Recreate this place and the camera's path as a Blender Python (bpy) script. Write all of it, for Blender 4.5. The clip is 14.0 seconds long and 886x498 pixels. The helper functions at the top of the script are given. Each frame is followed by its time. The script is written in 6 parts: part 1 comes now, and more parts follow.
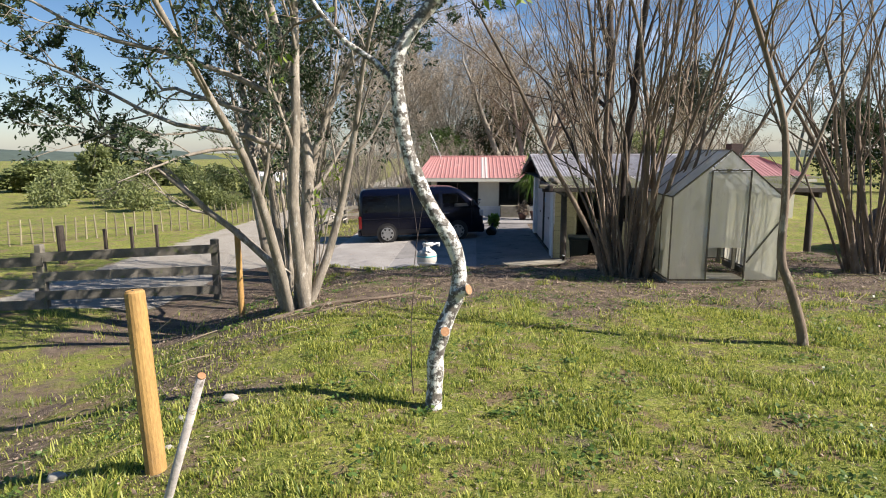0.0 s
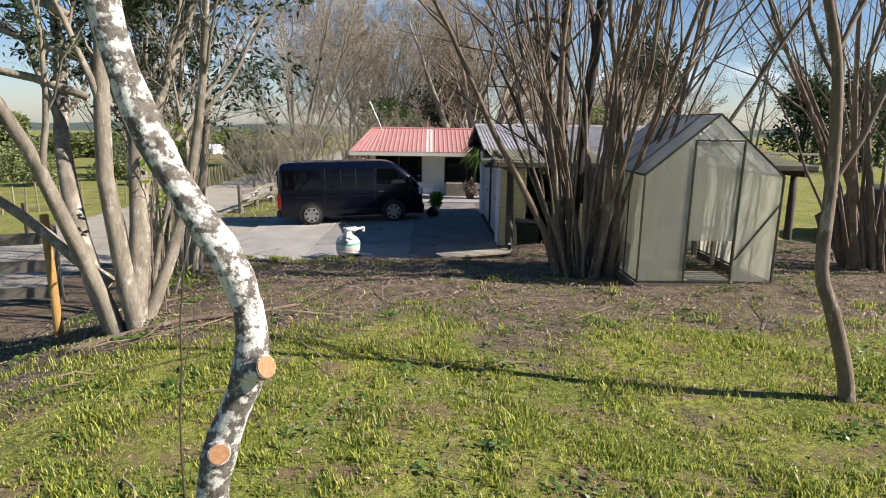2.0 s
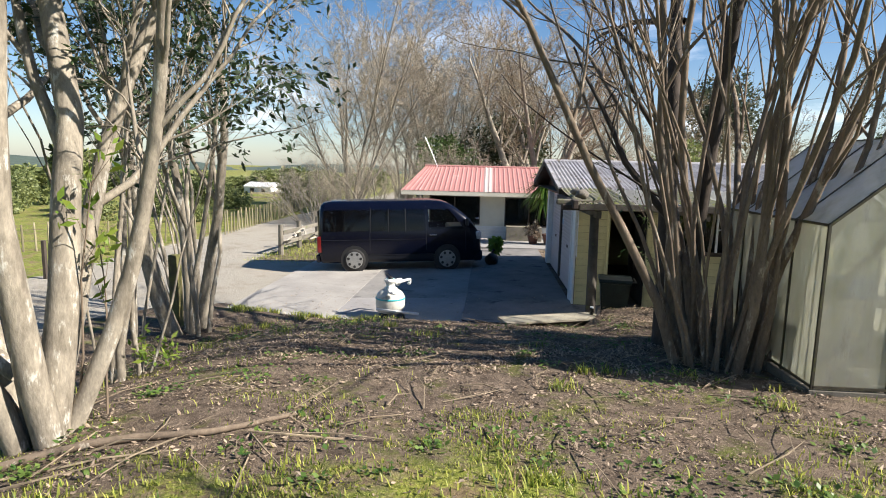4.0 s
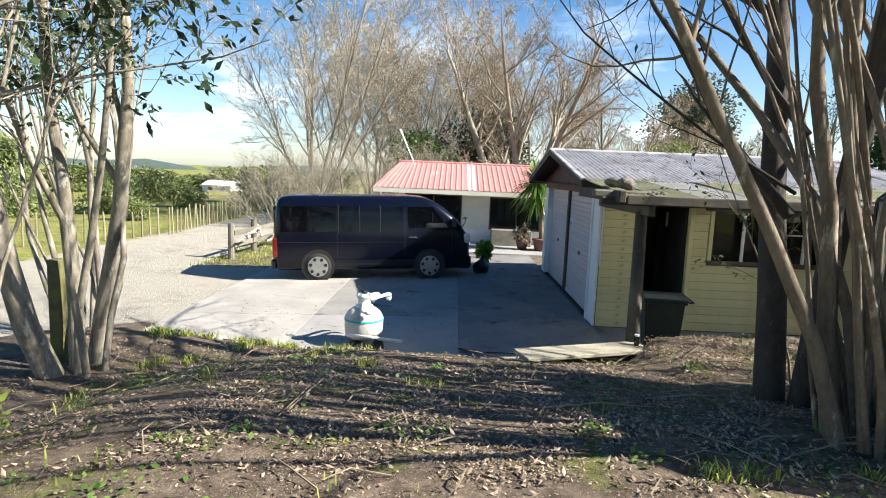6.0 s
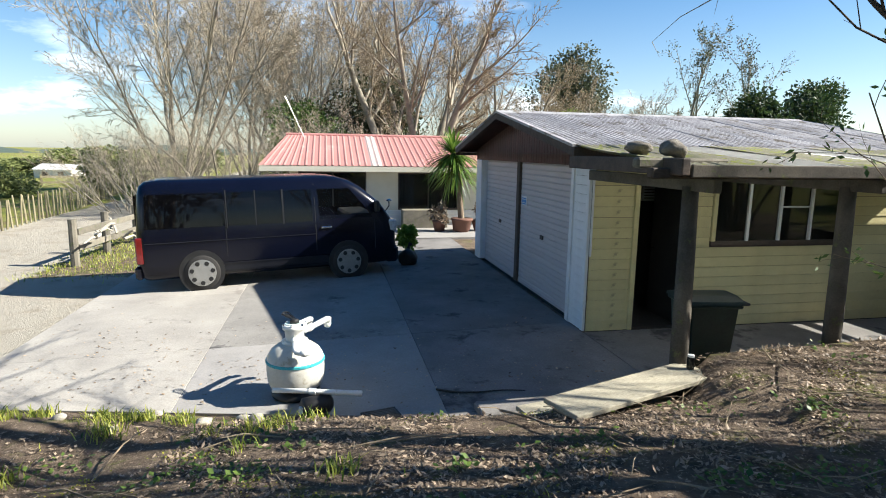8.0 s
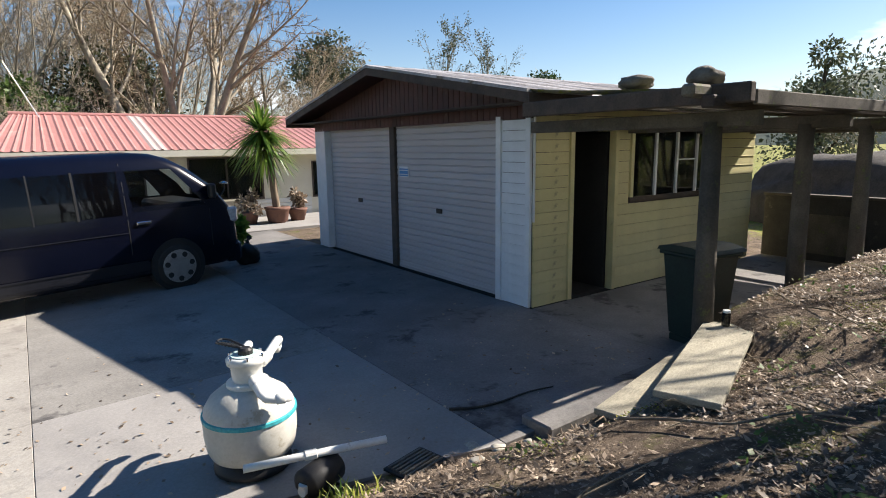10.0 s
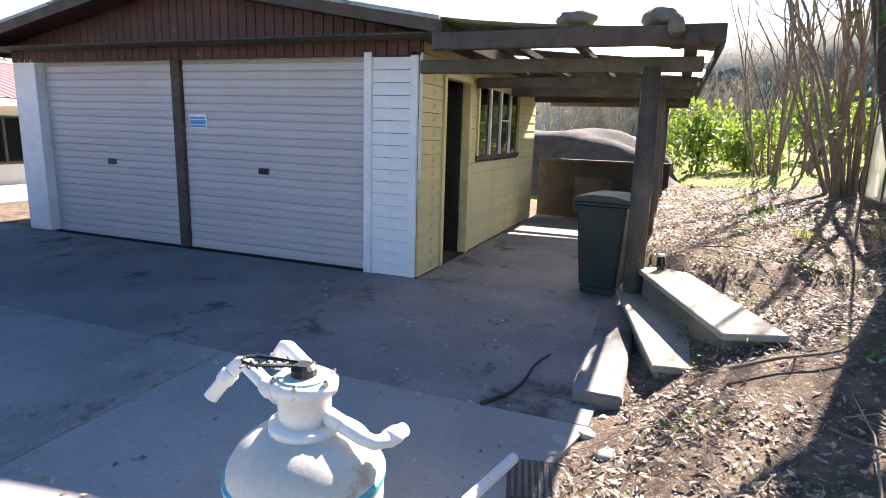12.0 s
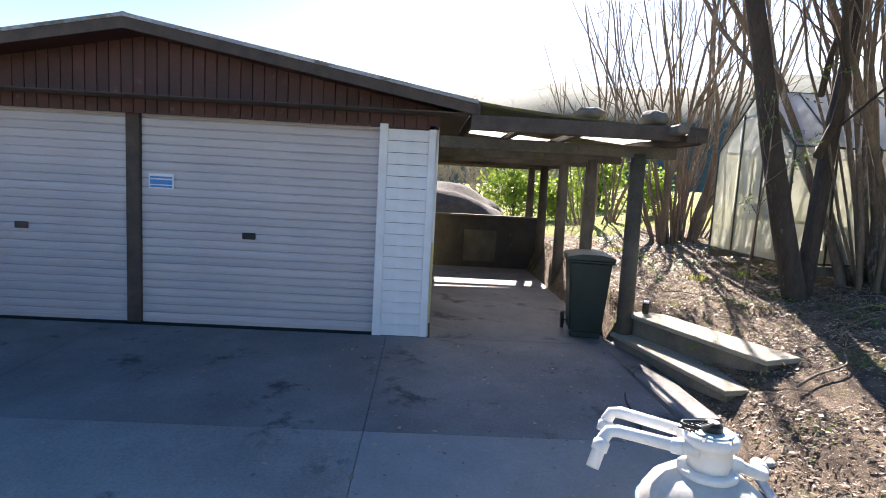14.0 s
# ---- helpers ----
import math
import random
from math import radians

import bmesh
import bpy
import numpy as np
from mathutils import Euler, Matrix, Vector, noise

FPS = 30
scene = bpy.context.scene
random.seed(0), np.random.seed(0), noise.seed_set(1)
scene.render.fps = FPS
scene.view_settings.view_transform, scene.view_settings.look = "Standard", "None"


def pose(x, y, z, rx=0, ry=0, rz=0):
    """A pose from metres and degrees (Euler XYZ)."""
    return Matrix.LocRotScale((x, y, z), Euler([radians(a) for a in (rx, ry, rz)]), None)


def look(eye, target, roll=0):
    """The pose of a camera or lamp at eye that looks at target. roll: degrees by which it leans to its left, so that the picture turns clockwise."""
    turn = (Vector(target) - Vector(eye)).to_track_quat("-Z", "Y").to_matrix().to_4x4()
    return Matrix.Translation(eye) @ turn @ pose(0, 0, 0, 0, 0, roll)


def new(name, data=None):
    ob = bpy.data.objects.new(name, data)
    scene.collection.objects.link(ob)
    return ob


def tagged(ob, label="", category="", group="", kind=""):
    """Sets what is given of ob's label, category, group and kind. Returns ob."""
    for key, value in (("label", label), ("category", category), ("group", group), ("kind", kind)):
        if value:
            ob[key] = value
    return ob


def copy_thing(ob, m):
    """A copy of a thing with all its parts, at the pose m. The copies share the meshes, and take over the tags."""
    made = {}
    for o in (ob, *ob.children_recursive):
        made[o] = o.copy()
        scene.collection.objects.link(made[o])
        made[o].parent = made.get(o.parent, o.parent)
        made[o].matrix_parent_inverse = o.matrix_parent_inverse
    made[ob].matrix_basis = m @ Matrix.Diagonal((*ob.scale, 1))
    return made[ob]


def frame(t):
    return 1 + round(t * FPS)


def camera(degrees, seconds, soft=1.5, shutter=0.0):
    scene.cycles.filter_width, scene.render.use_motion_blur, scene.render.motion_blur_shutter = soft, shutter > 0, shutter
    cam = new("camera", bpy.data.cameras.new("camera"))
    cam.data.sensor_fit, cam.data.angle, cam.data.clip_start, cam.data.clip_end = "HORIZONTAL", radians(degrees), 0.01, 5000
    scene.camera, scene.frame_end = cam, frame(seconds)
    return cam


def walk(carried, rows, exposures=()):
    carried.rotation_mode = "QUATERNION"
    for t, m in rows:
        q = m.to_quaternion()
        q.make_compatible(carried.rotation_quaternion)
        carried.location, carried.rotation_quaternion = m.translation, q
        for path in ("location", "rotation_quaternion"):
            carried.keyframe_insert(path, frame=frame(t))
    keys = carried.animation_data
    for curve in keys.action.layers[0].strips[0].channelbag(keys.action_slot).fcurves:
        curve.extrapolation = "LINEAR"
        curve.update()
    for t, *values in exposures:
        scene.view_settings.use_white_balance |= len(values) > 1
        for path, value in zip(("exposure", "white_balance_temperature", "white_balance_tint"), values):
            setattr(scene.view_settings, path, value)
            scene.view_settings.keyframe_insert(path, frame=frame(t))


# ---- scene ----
cam = camera(75.0, 14.0, soft=1.0)
PATH = [
    (0, (-2.328, -17.29, 3.175), (-2.438, -15.321, 2.842), -0.1),
    (0.5, (-2.135, -16.673, 3.129), (-2.215, -14.715, 2.731), -0.8),
    (1, (-1.951, -15.921, 2.995), (-1.914, -13.937, 2.74), 0.5),
    (1.5, (-1.845, -15.196, 2.971), (-1.725, -13.232, 2.611), -0.5),
    (2, (-1.716, -14.651, 2.964), (-1.676, -12.694, 2.552), 0.8),
    (2.5, (-1.711, -13.964, 2.866), (-1.677, -11.991, 2.54), 1.8),
    (3, (-1.627, -13.372, 2.847), (-1.713, -11.401, 2.521), 2.2),
    (3.5, (-1.628, -12.759, 2.817), (-1.769, -10.786, 2.52), 2.7),
    (3.7, (-1.708, -12.524, 2.811), (-1.865, -10.549, 2.54), 1.2),
    (5.8, (-2.304, -9.806, 2.473), (-2.361, -7.842, 2.1), 3.7),
    (6, (-2.41, -9.564, 2.436), (-2.446, -7.581, 2.179), 2.4),
    (6.5, (-2.663, -8.969, 2.43), (-2.673, -6.992, 2.131), 2.6),
    (7, (-2.804, -8.22, 2.431), (-2.702, -6.264, 2.026), 1.8),
    (7.5, (-3.102, -7.55, 2.396), (-2.881, -5.603, 1.997), 0.7),
    (8, (-3.331, -6.967, 2.346), (-2.946, -5.032, 2.016), 0.9),
    (8.5, (-3.764, -6.415, 2.234), (-3.213, -4.511, 1.968), -1.4),
    (9, (-3.901, -5.652, 2.213), (-3.028, -3.874, 1.935), -0.6),
    (9.2, (-4.103, -5.465, 2.176), (-3.169, -3.73, 1.83), 0.5),
    (11.3, (-5.088, -3.259, 1.57), (-3.547, -2.023, 1.257), -2.5),
    (11.5, (-5.149, -2.993, 1.581), (-3.55, -1.874, 1.144), 0.8),
    (12, (-5.295, -2.36, 1.504), (-3.471, -1.647, 1.102), 1.8),
    (12.5, (-5.465, -1.745, 1.477), (-3.557, -1.262, 1.123), 4.0),
    (13, (-5.684, -1.252, 1.578), (-3.719, -1.158, 1.216), 3.6),
    (13.5, (-5.898, -0.833, 1.607), (-3.916, -0.779, 1.342), 5.1),
    (14, (-6.103, 0.093, 1.67), (-4.117, 0.027, 1.44), 3.1),
]
walk(cam, [(t, look(eye, target, roll)) for t, eye, target, roll in PATH],
     exposures=((0, .98, 6500, 16), (1.0, .88, 6500, 16), (3.7, 1.12, 6500, 13), (6.0, 1.62, 6450, 9), (7.0, 1.58, 6450, 8), (8.0, 1.46, 6450, 8), (9.2, 1.22, 6650, 11), (11.3, 1.6, 6650, 18), (12.0, 2.5, 6750, 22), (12.5, 2.52, 6750, 22), (13.0, 2.2, 6700, 20), (13.5, 2.68, 6700, 20), (14.0, 2.25, 6700, 19)))

# ---- world ----
SUN_AZ, SUN_EL = radians(101.6), radians(36.3)     # azimuth clockwise from +y
world = bpy.data.worlds.new("sky")
scene.world = world
world.use_nodes = True
wn = world.node_tree
sky = wn.nodes.new("ShaderNodeTexSky")
sky.sky_type = "NISHITA"
sky.sun_disc = False
sky.sun_elevation, sky.sun_rotation = SUN_EL, SUN_AZ
sky.altitude, sky.air_density, sky.dust_density, sky.ozone_density = 50, 1.0, 0.7, 3.2
# thin fair-weather cloud, low in the sky
wtc = wn.nodes.new("ShaderNodeTexCoord")
wmap = wn.nodes.new("ShaderNodeMapping")
wmap.inputs["Scale"].default_value = (1.0, 1.0, 3.2)
wno = wn.nodes.new("ShaderNodeTexNoise")
wno.inputs["Scale"].default_value, wno.inputs["Detail"].default_value, wno.inputs["Roughness"].default_value = 2.2, 8.0, 0.58
wramp = wn.nodes.new("ShaderNodeValToRGB")
wramp.color_ramp.elements[0].position, wramp.color_ramp.elements[1].position = 0.55, 0.73
wramp.color_ramp.elements[0].color = (.10, .10, .10, 1)
wsep = wn.nodes.new("ShaderNodeSeparateXYZ")
wlow = wn.nodes.new("ShaderNodeMapRange")
wlow.inputs["From Min"].default_value, wlow.inputs["From Max"].default_value = 0.34, 0.06
wmul = wn.nodes.new("ShaderNodeMath")
wmul.operation = "MULTIPLY"
wmix = wn.nodes.new("ShaderNodeMixRGB")
wmix.inputs["Color2"].default_value = (19.0, 19.3, 19.8, 1)
wn.links.new(wtc.outputs["Generated"], wmap.inputs["Vector"])
wn.links.new(wmap.outputs[0], wno.inputs["Vector"])
wn.links.new(wno.outputs["Fac"], wramp.inputs["Fac"])
wn.links.new(wtc.outputs["Generated"], wsep.inputs[0])
wn.links.new(wsep.outputs["Z"], wlow.inputs["Value"])
wn.links.new(wramp.outputs["Color"], wmul.inputs[0])
wn.links.new(wlow.outputs[0], wmul.inputs[1])
wn.links.new(wmul.outputs[0], wmix.inputs["Fac"])
whsv = wn.nodes.new("ShaderNodeHueSaturation")
whsv.inputs["Saturation"].default_value, whsv.inputs["Value"].default_value = 1.38, 1.0
wn.links.new(sky.outputs[0], whsv.inputs["Color"])
wn.links.new(whsv.outputs[0], wmix.inputs["Color1"])
wn.nodes["Background"].inputs["Strength"].default_value = 0.055
wn.links.new(wmix.outputs[0], wn.nodes["Background"].inputs["Color"])
sun_data = bpy.data.lights.new("sun", "SUN")
sun_data.energy, sun_data.angle, sun_data.color = 5.0, radians(0.53), (1.0, 0.94, 0.84)
sun = new("sun", sun_data)
to_sun = Vector((math.sin(SUN_AZ) * math.cos(SUN_EL), math.cos(SUN_AZ) * math.cos(SUN_EL), math.sin(SUN_EL)))
sun.matrix_world = look(to_sun * 60, (0, 0, 0))


# ---- materials ----
def shade(name, c1, c2, scale=4.0, rough=0.8, bump=0.3, fine=60.0, metal=0.0, spots=None, spot_scale=9.0, spot_at=0.62,
          stretch=(1, 1, 1), vary=0.0, spec=0.4, grain=0.25, depth=0.01, coat=0.0, island=False):
    """Two colours in large patches, a fine grain and relief, optional spots of a third colour; vary: change from piece to piece."""
    m = bpy.data.materials.new(name)
    m.use_nodes = True
    t = m.node_tree
    N, L = t.nodes, t.links
    bsdf = N["Principled BSDF"]
    tc = N.new("ShaderNodeTexCoord")
    mp = N.new("ShaderNodeMapping")
    mp.inputs["Scale"].default_value = stretch
    L.new(tc.outputs["Object"], mp.inputs["Vector"])
    n1 = N.new("ShaderNodeTexNoise")
    n1.inputs["Scale"].default_value, n1.inputs["Detail"].default_value, n1.inputs["Roughness"].default_value = scale, 6, 0.62
    L.new(mp.outputs[0], n1.inputs["Vector"])
    r1 = N.new("ShaderNodeMapRange")
    r1.inputs["From Min"].default_value, r1.inputs["From Max"].default_value = 0.34, 0.66
    L.new(n1.outputs["Fac"], r1.inputs["Value"])
    mix = N.new("ShaderNodeMixRGB")
    mix.inputs["Color1"].default_value, mix.inputs["Color2"].default_value = (*c1, 1), (*c2, 1)
    L.new(r1.outputs[0], mix.inputs["Fac"])
    out = mix.outputs[0]
    if spots:
        n3 = N.new("ShaderNodeTexNoise")
        n3.inputs["Scale"].default_value, n3.inputs["Detail"].default_value, n3.inputs["Roughness"].default_value = spot_scale, 5, 0.7
        L.new(mp.outputs[0], n3.inputs["Vector"])
        r3 = N.new("ShaderNodeMapRange")
        r3.inputs["From Min"].default_value, r3.inputs["From Max"].default_value = spot_at - 0.03, spot_at + 0.05
        L.new(n3.outputs["Fac"], r3.inputs["Value"])
        mx = N.new("ShaderNodeMixRGB")
        mx.inputs["Color2"].default_value = (*spots, 1)
        L.new(r3.outputs[0], mx.inputs["Fac"])
        L.new(out, mx.inputs["Color1"])
        out = mx.outputs[0]
    n2 = N.new("ShaderNodeTexNoise")
    n2.inputs["Scale"].default_value, n2.inputs["Detail"].default_value, n2.inputs["Roughness"].default_value = fine, 5, 0.7
    L.new(mp.outputs[0], n2.inputs["Vector"])
    r2 = N.new("ShaderNodeMapRange")
    r2.inputs["From Min"].default_value, r2.inputs["From Max"].default_value = 0.3, 0.7
    r2.inputs["To Min"].default_value, r2.inputs["To Max"].default_value = 1 - grain, 1 + grain
    L.new(n2.outputs["Fac"], r2.inputs["Value"])
    value = r2.outputs[0]
    if vary:
        if island:
            rnd = N.new("ShaderNodeNewGeometry").outputs["Random Per Island"]
        else:
            rnd = N.new("ShaderNodeObjectInfo").outputs["Random"]
        r4 = N.new("ShaderNodeMapRange")
        r4.inputs["To Min"].default_value, r4.inputs["To Max"].default_value = 1 - vary, 1 + vary
        L.new(rnd, r4.inputs["Value"])
        mu = N.new("ShaderNodeMath")
        mu.operation = "MULTIPLY"
        L.new(value, mu.inputs[0])
        L.new(r4.outputs[0], mu.inputs[1])
        value = mu.outputs[0]
    hsv = N.new("ShaderNodeHueSaturation")
    L.new(out, hsv.inputs["Color"])
    L.new(value, hsv.inputs["Value"])
    L.new(hsv.outputs[0], bsdf.inputs["Base Color"])
    bsdf.inputs["Roughness"].default_value, bsdf.inputs["Metallic"].default_value = rough, metal
    bsdf.inputs["Specular IOR Level"].default_value = spec
    bsdf.inputs["Coat Weight"].default_value = coat
    if bump:
        b = N.new("ShaderNodeBump")
        b.inputs["Strength"].default_value, b.inputs["Distance"].default_value = bump, depth
        L.new(n2.outputs["Fac"], b.inputs["Height"])
        L.new(b.outputs[0], bsdf.inputs["Normal"])
    return m


def leafy(name, c1, c2, see=0.35, rough=0.55):
    """Leaf: two greens leaf by leaf, light passes through."""
    m = bpy.data.materials.new(name)
    m.use_nodes = True
    N, L = m.node_tree.nodes, m.node_tree.links
    g = N.new("ShaderNodeNewGeometry")
    mix = N.new("ShaderNodeMixRGB")
    mix.inputs["Color1"].default_value, mix.inputs["Color2"].default_value = (*c1, 1), (*c2, 1)
    L.new(g.outputs["Random Per Island"], mix.inputs["Fac"])
    bsdf = N["Principled BSDF"]
    bsdf.inputs["Roughness"].default_value = rough
    L.new(mix.outputs[0], bsdf.inputs["Base Color"])
    tr = N.new("ShaderNodeBsdfTranslucent")
    L.new(mix.outputs[0], tr.inputs["Color"])
    ms = N.new("ShaderNodeMixShader")
    ms.inputs["Fac"].default_value = see
    L.new(bsdf.outputs[0], ms.inputs[1])
    L.new(tr.outputs[0], ms.inputs[2])
    L.new(ms.outputs[0], N["Material Output"].inputs["Surface"])
    return m


def glassy(name, tint, rough=0.03, clear=0.5, body=(0.02, 0.02, 0.025)):
    """Window pane: a gloss over a part-clear, part-dark body."""
    m = bpy.data.materials.new(name)
    m.use_nodes = True
    N, L = m.node_tree.nodes, m.node_tree.links
    bsdf = N["Principled BSDF"]
    bsdf.inputs["Base Color"].default_value = (*body, 1)
    bsdf.inputs["Roughness"].default_value = rough
    tr = N.new("ShaderNodeBsdfTransparent")
    tr.inputs["Color"].default_value = (*tint, 1)
    ms = N.new("ShaderNodeMixShader")
    ms.inputs["Fac"].default_value = clear
    L.new(bsdf.outputs[0], ms.inputs[1])
    L.new(tr.outputs[0], ms.inputs[2])
    L.new(ms.outputs[0], N["Material Output"].inputs["Surface"])
    return m


white_paint = shade("white_paint", (.74, .75, .76), (.62, .63, .64), 3, .5, .12, 90, grain=.06, spots=(.42, .4, .36), spot_scale=5, spot_at=.70)
door_paint = shade("grey_door_paint", (.50, .47, .47), (.42, .39, .40), 1.3, .45, .1, 80, grain=.07, vary=.05, stretch=(1, .5, 3))
yellow_paint = shade("yellow_paint", (.62, .56, .30), (.50, .45, .24), 2.2, .55, .12, 70, grain=.08, vary=.06, spots=(.30, .27, .17), spot_scale=4, spot_at=.68)
dark_red = shade("dark_red_paint", (.085, .032, .028), (.055, .026, .024), 3, .6, .2, 60, vary=.15, spots=(.12, .09, .07), spot_at=.66)
trim_dark = shade("weathered_trim", (.10, .075, .06), (.055, .045, .04), 5, .85, .3, 70, stretch=(.3, 1, 1), vary=.15)
old_wood = shade("old_wood", (.21, .19, .15), (.12, .11, .09), 3, .9, .35, 60, vary=.18, spots=(.14, .16, .07), spot_scale=6, spot_at=.6)
# old_wood darkened: shade under the lean-to roof put into the timber colour
timber_shade = shade("shade_toned_timber", (.12, .105, .085), (.06, .053, .045), 3, .9, .35, 60, vary=.15, spots=(.10, .11, .05), spot_scale=6, spot_at=.62)
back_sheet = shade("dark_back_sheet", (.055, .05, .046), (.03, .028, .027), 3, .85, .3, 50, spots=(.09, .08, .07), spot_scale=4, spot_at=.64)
plank_wood = shade("sunned_plank", (.38, .35, .27), (.27, .25, .19), 4, .85, .3, 70, stretch=(.35, 1, 1), vary=.12, spots=(.15, .14, .1), spot_at=.67)
post_wood = shade("treated_post", (.46, .28, .09), (.34, .20, .07), 6, .75, .25, 80, stretch=(1, 1, .25), spots=(.22, .16, .1), spot_at=.66)
fence_wood = shade("fence_stake", (.26, .23, .14), (.16, .14, .09), 5, .9, .2, 60, vary=.3, stretch=(1, 1, .3))
iron_roof = shade("old_iron", (.40, .39, .40), (.24, .23, .23), 2.4, .55, .3, 40, metal=.1, grain=.35, spots=(.15, .13, .10), spot_scale=5.5, spot_at=.57, stretch=(1, .45, 1), vary=.10)
moss_roof = shade("mossy_iron", (.27, .25, .20), (.16, .16, .09), 2.2, .85, .4, 45, spots=(.20, .22, .04), spot_scale=6, spot_at=.55)
red_roof = shade("red_iron", (.47, .225, .205), (.40, .19, .17), 1.2, .45, .08, 60, spots=(.53, .31, .28), spot_scale=2, spot_at=.66, stretch=(1, .3, 1))
pale_sheet = shade("pale_sheet", (.58, .45, .42), (.5, .4, .36), 3, .5, .05)
cream_wall = shade("cream_wall", (.72, .68, .56), (.66, .62, .50), 2, .6, .1, 60, grain=.06, vary=.03)
white_brick = shade("white_wall_base", (.72, .71, .68), (.62, .61, .58), 3, .65, .15, 60, grain=.08, vary=.05)
# near-black tone puts the shade of unlit rooms into the surface colour
inside_shade_tone = shade("interior_shade_tone", (.03, .028, .026), (.02, .019, .018), 3, .9, .1)
van_blue = shade("van_paint", (.0022, .003, .0095), (.003, .004, .0115), 2, .20, 0, grain=.03, spec=.32, coat=.05)
van_low = shade("van_lower_dust", (.010, .011, .016), (.006, .007, .012), 6, .42, .05, grain=.1, spec=.4, coat=.0)
black_plastic = shade("black_plastic", (.012, .012, .013), (.018, .018, .018), 5, .5, .1)
tyre_rubber = shade("tyre_rubber", (.018, .018, .018), (.028, .026, .024), 8, .85, .2)
chrome = shade("chrome", (.75, .75, .76), (.68, .68, .7), 8, .15, 0, metal=1)
hub_silver = shade("hub_silver", (.34, .34, .33), (.26, .26, .25), 10, .35, .05, metal=.5)
lamp_glass = shade("lamp_lens", (.55, .56, .58), (.4, .4, .42), 14, .08, 0, spec=.9, coat=.6)
lamp_red = shade("tail_lens", (.16, .012, .012), (.11, .008, .008), 14, .12, 0, coat=.6)
van_glass = glassy("van_glass", (.90, .93, .90), .03, .88, (.010, .011, .012))
van_glass_dark = glassy("privacy_glass", (.45, .44, .42), .03, .45, (.003, .003, .004))
window_glass = glassy("window_glass", (.5, .52, .5), .03, .35, (.015, .017, .016))
pvc_white = shade("pvc_white", (.80, .80, .77), (.70, .70, .66), 7, .35, .05, grain=.05, spots=(.45, .42, .34), spot_scale=11, spot_at=.69)
tank_white = shade("tank_shell", (.60, .585, .53), (.50, .485, .43), 4, .45, .12, 40, grain=.08, spots=(.36, .33, .26), spot_scale=5, spot_at=.62)
tank_teal = shade("teal_band", (.06, .42, .46), (.05, .34, .38), 6, .4, .05)
valve_label = shade("valve_label", (.42, .60, .56), (.55, .66, .62), 9, .4, .03)
bin_green = shade("bin_green", (.016, .032, .026), (.012, .022, .019), 4, .45, .12, 40)
alu = shade("dull_aluminium", (.10, .09, .065), (.055, .05, .038), 6, .5, .1, metal=.5, spots=(.10, .11, .04), spot_at=.6)
ceramic = shade("terracotta", (.17, .085, .06), (.13, .065, .05), 6, .8, .2)
rock = shade("rock", (.20, .18, .15), (.11, .10, .085), 7, .9, .6, 30, depth=.02)
pale_stone = shade("pale_stone", (.45, .42, .36), (.3, .28, .23), 9, .9, .4, 40)
bark_pale = shade("pale_bark", (.33, .29, .225), (.16, .138, .105), 9, .9, .5, 45, stretch=(1, 1, .35), spots=(.44, .42, .36), spot_scale=11, spot_at=.60)
bark_brown = shade("brown_bark", (.22, .168, .118), (.125, .095, .068), 6, .9, .5, 45, stretch=(1, 1, .3), spots=(.36, .31, .24), spot_scale=9, spot_at=.60)
bark_dark = shade("dark_bark", (.075, .058, .045), (.042, .034, .028), 7, .9, .5, 45, stretch=(1, 1, .3), spots=(.13, .13, .10), spot_at=.64)
bark_lichen = shade("lichen_bark", (.19, .17, .14), (.075, .065, .055), 22, .9, .6, 55, spots=(.66, .66, .60), spot_scale=13, spot_at=.50)
bark_far = shade("far_bark", (.36, .32, .25), (.22, .195, .155), 3, .95, .1)
twig_far = shade("far_twigs", (.40, .345, .26), (.26, .225, .17), 1.2, .95, 0, vary=.25, island=True)
twig_tan = shade("tan_twigs", (.30, .24, .16), (.18, .14, .095), 3, .9, 0, vary=.3, island=True)
cut_wood = shade("cut_wood", (.42, .23, .115), (.33, .17, .08), 16, .8, .15)
birch_bark = shade("grey_white_log", (.52, .48, .44), (.36, .33, .30), 12, .9, .5, 40, spots=(.16, .14, .12), spot_scale=18, spot_at=.62)
leaf_dark = leafy("dark_leaf", (.022, .042, .016), (.05, .085, .028), .25, .6)
leaf_mid = leafy("mid_leaf", (.05, .10, .022), (.11, .17, .04), .35)
leaf_bright = leafy("bright_leaf", (.14, .24, .03), (.26, .33, .05), .45)
leaf_gum = leafy("gum_leaf", (.06, .075, .045), (.11, .125, .075), .3)
leaf_hedge = leafy("hedge_leaf", (.12, .155, .055), (.28, .31, .115), .4)
leaf_olive = leafy("olive_leaf", (.035, .045, .018), (.085, .10, .04), .3)
leaf_palm = leafy("palm_leaf", (.05, .12, .02), (.20, .30, .05), .35, .4)
grass_blade = leafy("grass_blade", (.05, .12, .012), (.62, .62, .14), .5, .45)
herb_leaf = leafy("herb_leaf", (.045, .105, .02), (.17, .25, .05), .35, .45)
moss = leafy("moss_tips", (.12, .15, .02), (.34, .33, .05), .3, .8)
dry_leaf = leafy("dry_leaf", (.06, .042, .028), (.50, .385, .275), .2, .55)
hay = leafy("dry_stalk", (.33, .26, .15), (.46, .38, .24), .15, .7)


